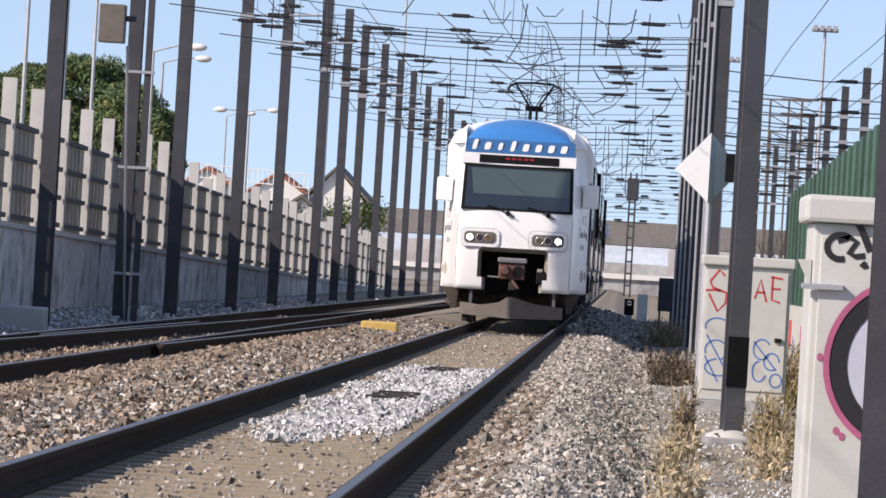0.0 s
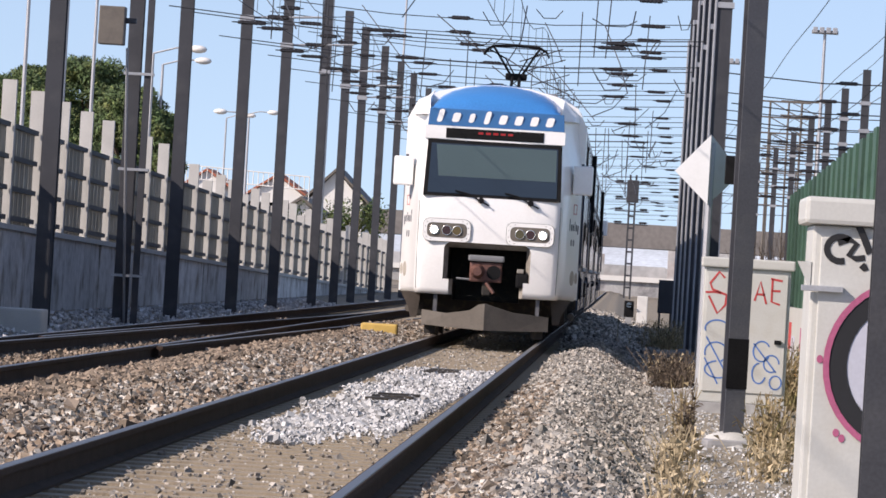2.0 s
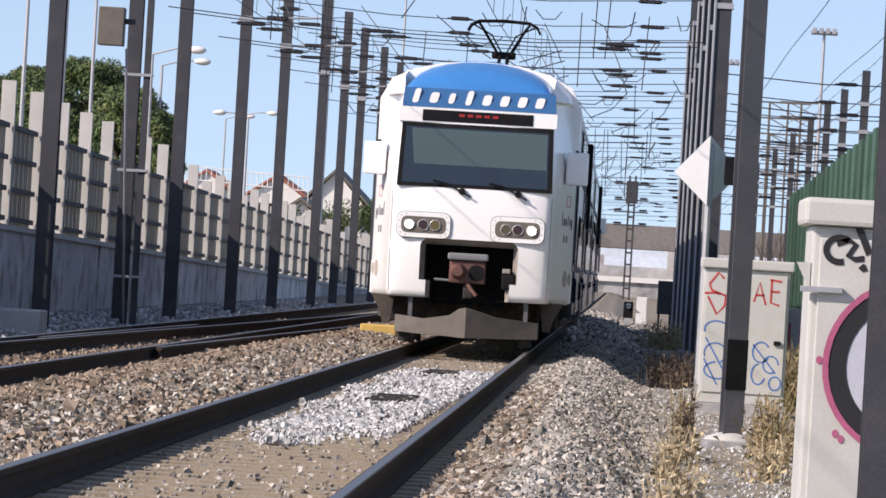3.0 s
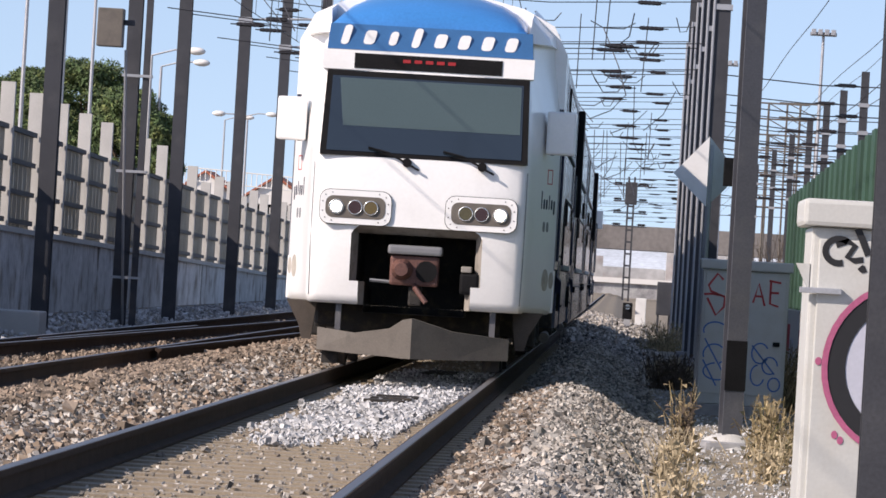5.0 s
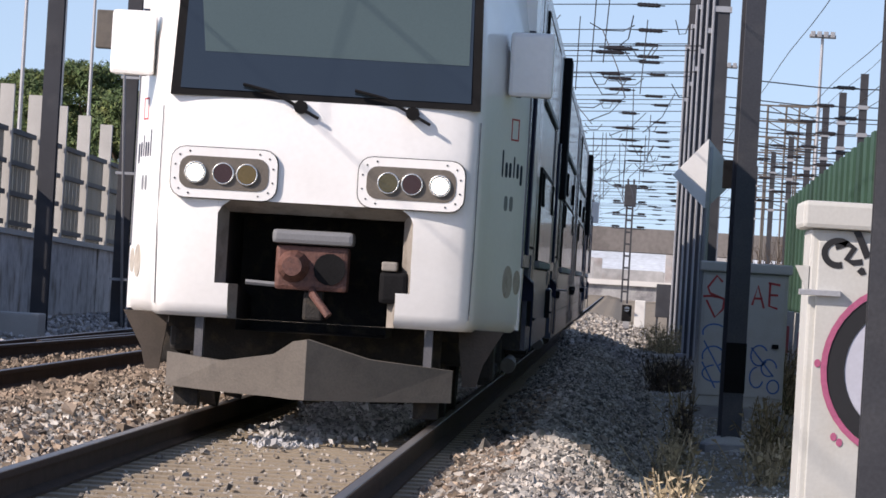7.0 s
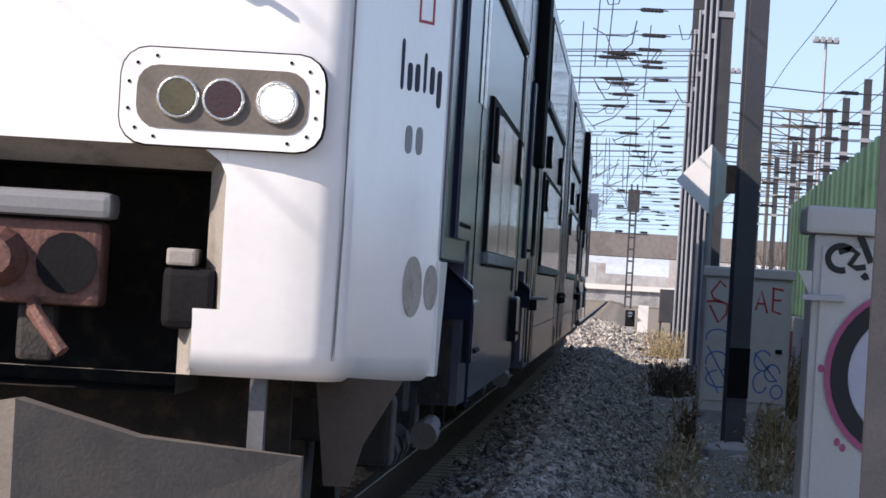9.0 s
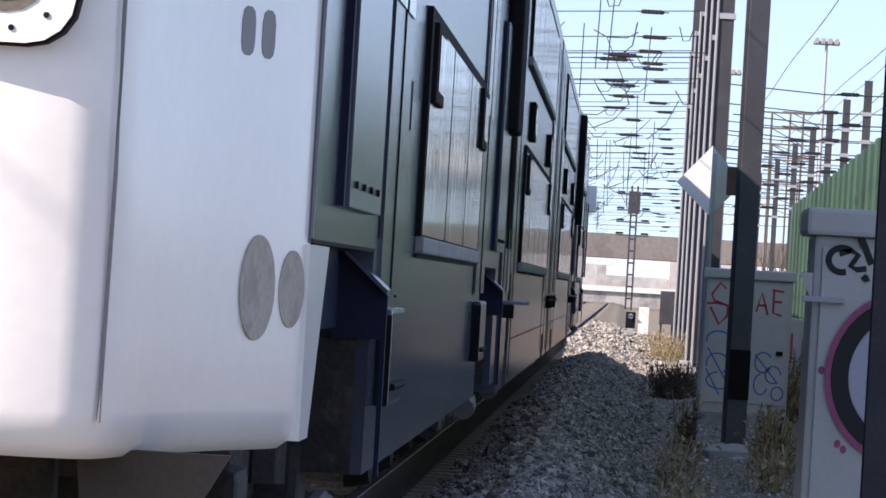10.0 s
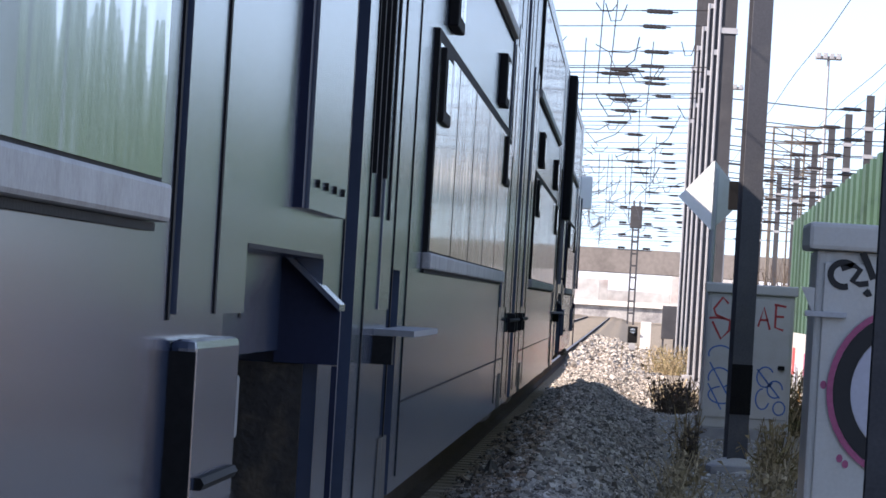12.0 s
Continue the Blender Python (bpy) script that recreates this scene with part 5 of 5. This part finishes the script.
for k in range(72):
    y = 92 + 4 * k
    xa, za = random.uniform(-8.5 if k % 3 == 0 else -4.5, 0.8 if k % 4 == 0 else -1.0), random.uniform(5.4, 6.6)
    xb, zb = xa + random.choice((-1, 1)) * random.uniform(0.3, 1.9), za + random.uniform(0.4, 1.7)
    part("stay_wire", tube([(xa, y, za), ((xa + xb) / 2 + 0.1, y + 1, (za + zb) / 2 - 0.12), (xb, y + 2, zb)], 0.010 + 0.00004 * y, 4), M["wire"], stays)

def weeds(name, label, x, y, z, count, height, spread, mat, seed, lean=0.35):
    """Thin dry stalks fanned from the ground, with small leaves."""
    rng = np.random.default_rng(seed)
    verts, faces = [], []
    for _ in range(count):
        p = np.array([rng.normal(0, spread), rng.normal(0, spread * 2), 0.0])
        d = np.array([rng.normal(0, lean), rng.normal(0, lean), 1.0])
        h = height * rng.uniform(0.35, 1.0)
        w = rng.uniform(0.003, 0.007)
        q = p
        for s in range(3):
            r = q + d * h / 3
            i = len(verts)
            verts += [tuple(q - (w, 0, 0)), tuple(q + (w, 0, 0)), tuple(r + (w * 0.7, 0, 0)), tuple(r - (w * 0.7, 0, 0))]
            faces.append((i, i + 1, i + 2, i + 3))
            for _ in range(2):
                c = q + (r - q) * rng.random()
                e = rng.normal(0, 1, 3)
                e /= np.linalg.norm(e)
                f = rng.normal(0, 1, 3) * 0.012
                i = len(verts)
                verts += [tuple(c), tuple(c + e * 0.05 + f), tuple(c + e * 0.07 - f)]
                faces.append((i, i + 1, i + 2))
            q = r
            d = d + rng.normal(0, 0.18, 3) * (1, 1, 0.2)
    me = bpy.data.meshes.new(name)
    me.from_pydata(verts, [], faces)
    me.materials.append(mat)
    ob = new(name, me)
    ob.location = (x, y, z)
    return tagged(ob, label, "plant", "weeds on the verge")


weeds("bush", "bare twiggy brown-green bush on the verge", 0.78, 76, -0.45, 200, 0.6, 0.15, M["twig"], 1)
weeds("bush", "twiggy dry bush by the masts", 0.95, 84, -0.45, 80, 0.45, 0.2, M["straw"], 2)
weeds("weed", "tall thin yellowing weed", 0.66, 51.5, -0.42, 26, 0.62, 0.05, M["dry"], 3, 0.15)
weeds("weed", "tall thin reddish dry weed", 0.70, 51.2, -0.42, 22, 0.5, 0.05, M["twig"], 4, 0.15)
weeds("dry_grass", "dry grass tuft beside the pole", 1.42, 46, -0.42, 70, 0.42, 0.11, M["dry"], 5)
weeds("dry_grass", "thin dry brown weeds by the ballast foot", 0.40, 34, -0.44, 40, 0.36, 0.08, M["straw"], 6, 0.3)
weeds("dry_grass", "thin dry weeds beside the pole", 1.25, 41, -0.44, 45, 0.45, 0.09, M["straw"], 7, 0.25)
weeds("dry_grass", "straw-coloured grass behind the cabinets", 2.05, 66, -0.42, 260, 0.9, 0.14, M["dry"], 8)
weeds("dry_grass", "dry weeds at the masts' feet", 1.2, 118, -0.42, 260, 0.7, 0.35, M["dry"], 9)

weeds("dry_grass", "wispy straw-coloured weeds at the heap's foot", 0.50, 40, -0.44, 45, 0.42, 0.09, M["straw"], 41, 0.28)
weeds("dry_grass", "wispy straw-coloured weeds at the heap's foot", 0.56, 45.5, -0.44, 40, 0.36, 0.08, M["straw"], 42, 0.3)
weeds("dry_grass", "olive weeds between the pole and a cabinet", 1.42, 48, -0.44, 70, 0.62, 0.09, M["dry"], 43, 0.22)
solid("pole_mound", loft([[(r * math.cos(6.2832 * k / 14), r * math.sin(6.2832 * k / 14), z) for k in range(14)] for r, z in ((0.36, -0.46), (0.33, -0.40), (0.22, -0.30), (0.10, -0.26))]), M["post"], "rounded concrete mound round a pole's foot", "footing", smooth=True, at=(1.10, 49.5, 0))

# switchyard frames beyond the fence
for px, py, y, w in ((1392, 178, 300, 1.8), (1425, 178, 330, 2.0), (1405, 235, 360, 3.2), (1375, 300, 415, 3.0)):
    x, z = place(px, py, y)
    g = thing("lattice_gantry", "slim pale lattice gantry in a distant switchyard", "gantry", "switchyard gantries", at=(x, y, 0))
    for s in (-1, 1):
        part("gantry_leg", tube([(s * w / 2, 0, -0.5), (s * w / 2, 0, z)], 0.07, 5), M["plough"], g)
    for k in range(4):
        part("gantry_beam", tube([(-w / 2 - 0.5, 0, z - 0.9 * k), (w / 2 + 0.5, 0, z - 0.9 * k)], 0.05, 5), M["plough"], g)
    for k in range(3):
        part("gantry_brace", tube([(-w / 2, 0, z - 0.9 * k), (w / 2, 0, z - 0.9 * (k + 1))], 0.03, 4), M["plough"], g)
x, z = place(1395, 440, 130)
weeds("bare_shrub", "tall bare tan shrub behind the fence", x, 130, -0.42, 420, 3.0, 0.25, M["twig"], 31, 0.2)

for y in (49.8, 63.5):
    g = thing("drain_grate", "dark iron bars lying across the fresh ballast", "grate", "iron grates", at=(-2.13, y, -0.135))
    for k in range(3):
        part("bar", box(-0.20 + 0.02 * k, 0.18 + 0.03 * k, -1.0 + 0.9 * k, -0.75 + 0.9 * k, -0.02, 0.02, 0.005), M["under"], g)
solid("concrete_block", box(-0.45, 0.45, -0.5, 0.5, -0.3, 0.10, 0.03), M["post"], "weathered concrete block at the foot of a mast", "block", at=(-9.45, 82.0, 0.0))
x, z = place(628, 392, 205)
ys = thing("warning_sign", "small yellow and black warning sign on a post", "sign", at=(x, 205, z))
part("plate", box(-0.16, 0.16, -0.02, 0.02, -0.5, 0.5, 0.01), M["yellow"], ys)
part("black_bar", box(-0.09, 0.09, -0.03, -0.021, -0.3, -0.1), M["black"], ys)
part("black_bar", box(-0.09, 0.09, -0.03, -0.021, 0.1, 0.3), M["black"], ys)
part("post", tube([(0, 0.05, -z - 0.4), (0, 0.05, 0.5)], 0.04, 6), M["pale"], ys)

# a pale railing beyond the barrier
xa, za = place(330, 288, 300)
xb, zb = place(548, 310, 300)
railing = thing("white_railing", "white metal railing on a terrace beyond the barrier", "railing", at=(xa, 300, 0))
for h in (0.0, -0.75):
    part("rail_bar", tube([(0, 0, za + h), (xb - xa, 0, zb + h)], 0.035, 5), M["render_wall"], railing)
for k in range(25):
    t = k / 24
    part("baluster", tube([((xb - xa) * t, 0, za + (zb - za) * t - (0.8 if k % 6 else za + 0.4 + (zb - za) * t)), ((xb - xa) * t, 0, za + (zb - za) * t)], 0.025, 4), M["render_wall"], railing)
for px, py in ((1450, 632), (1478, 762), (1488, 772)):
    x, z = place(px, py, 22.5)
    part("pink_spot", prism(arc(x - 0.80, z, 0.014, 0.018, 0, 360, 10)[:-1], "y", -0.021, -0.0185), M["spray_pink"], near_door)
for px, py, s, seed in ((655, 370, 0.5, 11), (520, 385, 0.4, 12), (600, 375, 0.45, 13)):
    x, z = place(px, py, 270)
    t = thing("garden_tree", "small leafy garden tree beyond the barrier", "tree", "garden trees", at=(x, 270, -0.4))
    part("trunk", tube([(0, 0, 0), (0.1, 0, z)], 0.12, 6, 0.04), M["bark"], t)
    rng = np.random.default_rng(seed)
    n = 1500
    d = rng.normal(size=(n, 3))
    d = d / np.linalg.norm(d, axis=1)[:, None] * (rng.random(n)[:, None] ** 0.45) * (1.2, 1.2, 1.3) * (0.8 + 0.3 * np.sin(d[:, :1] * 5))
    verts, faces = [], []
    for c in d + (0, 0, z):
        e, f = rng.normal(0, 0.09, 3), rng.normal(0, 0.09, 3)
        i = len(verts)
        verts += [tuple(c), tuple(c + e), tuple(c + f)]
        faces.append((i, i + 1, i + 2))
    me = bpy.data.meshes.new("crown")
    me.from_pydata(verts, [], faces)
    me.materials.append(M["leaf"])
    new("crown", me).parent = t


# ---- what moves ----
def front_at(t):
    """How far off the train's front is: it rolls in and slows a little."""
    return 104.0 - 9.93 * t + 0.06 * t * t


def motions():
    """The train rolls in along its track."""
    for car, back, turned in ((FRONT, 0.0, 0), (SECOND, 20.5, 0), (THIRD, 61.6, 180), (REAR, 82.1, 180)):
        walk(car, [(t, pose(TRACK - 0.03, front_at(t) + back, 0, 0, 0, turned)) for t in (0, 1, 2, 3, 4, 5, 6, 7, 8, 9, 10, 11, 12)])


motions()
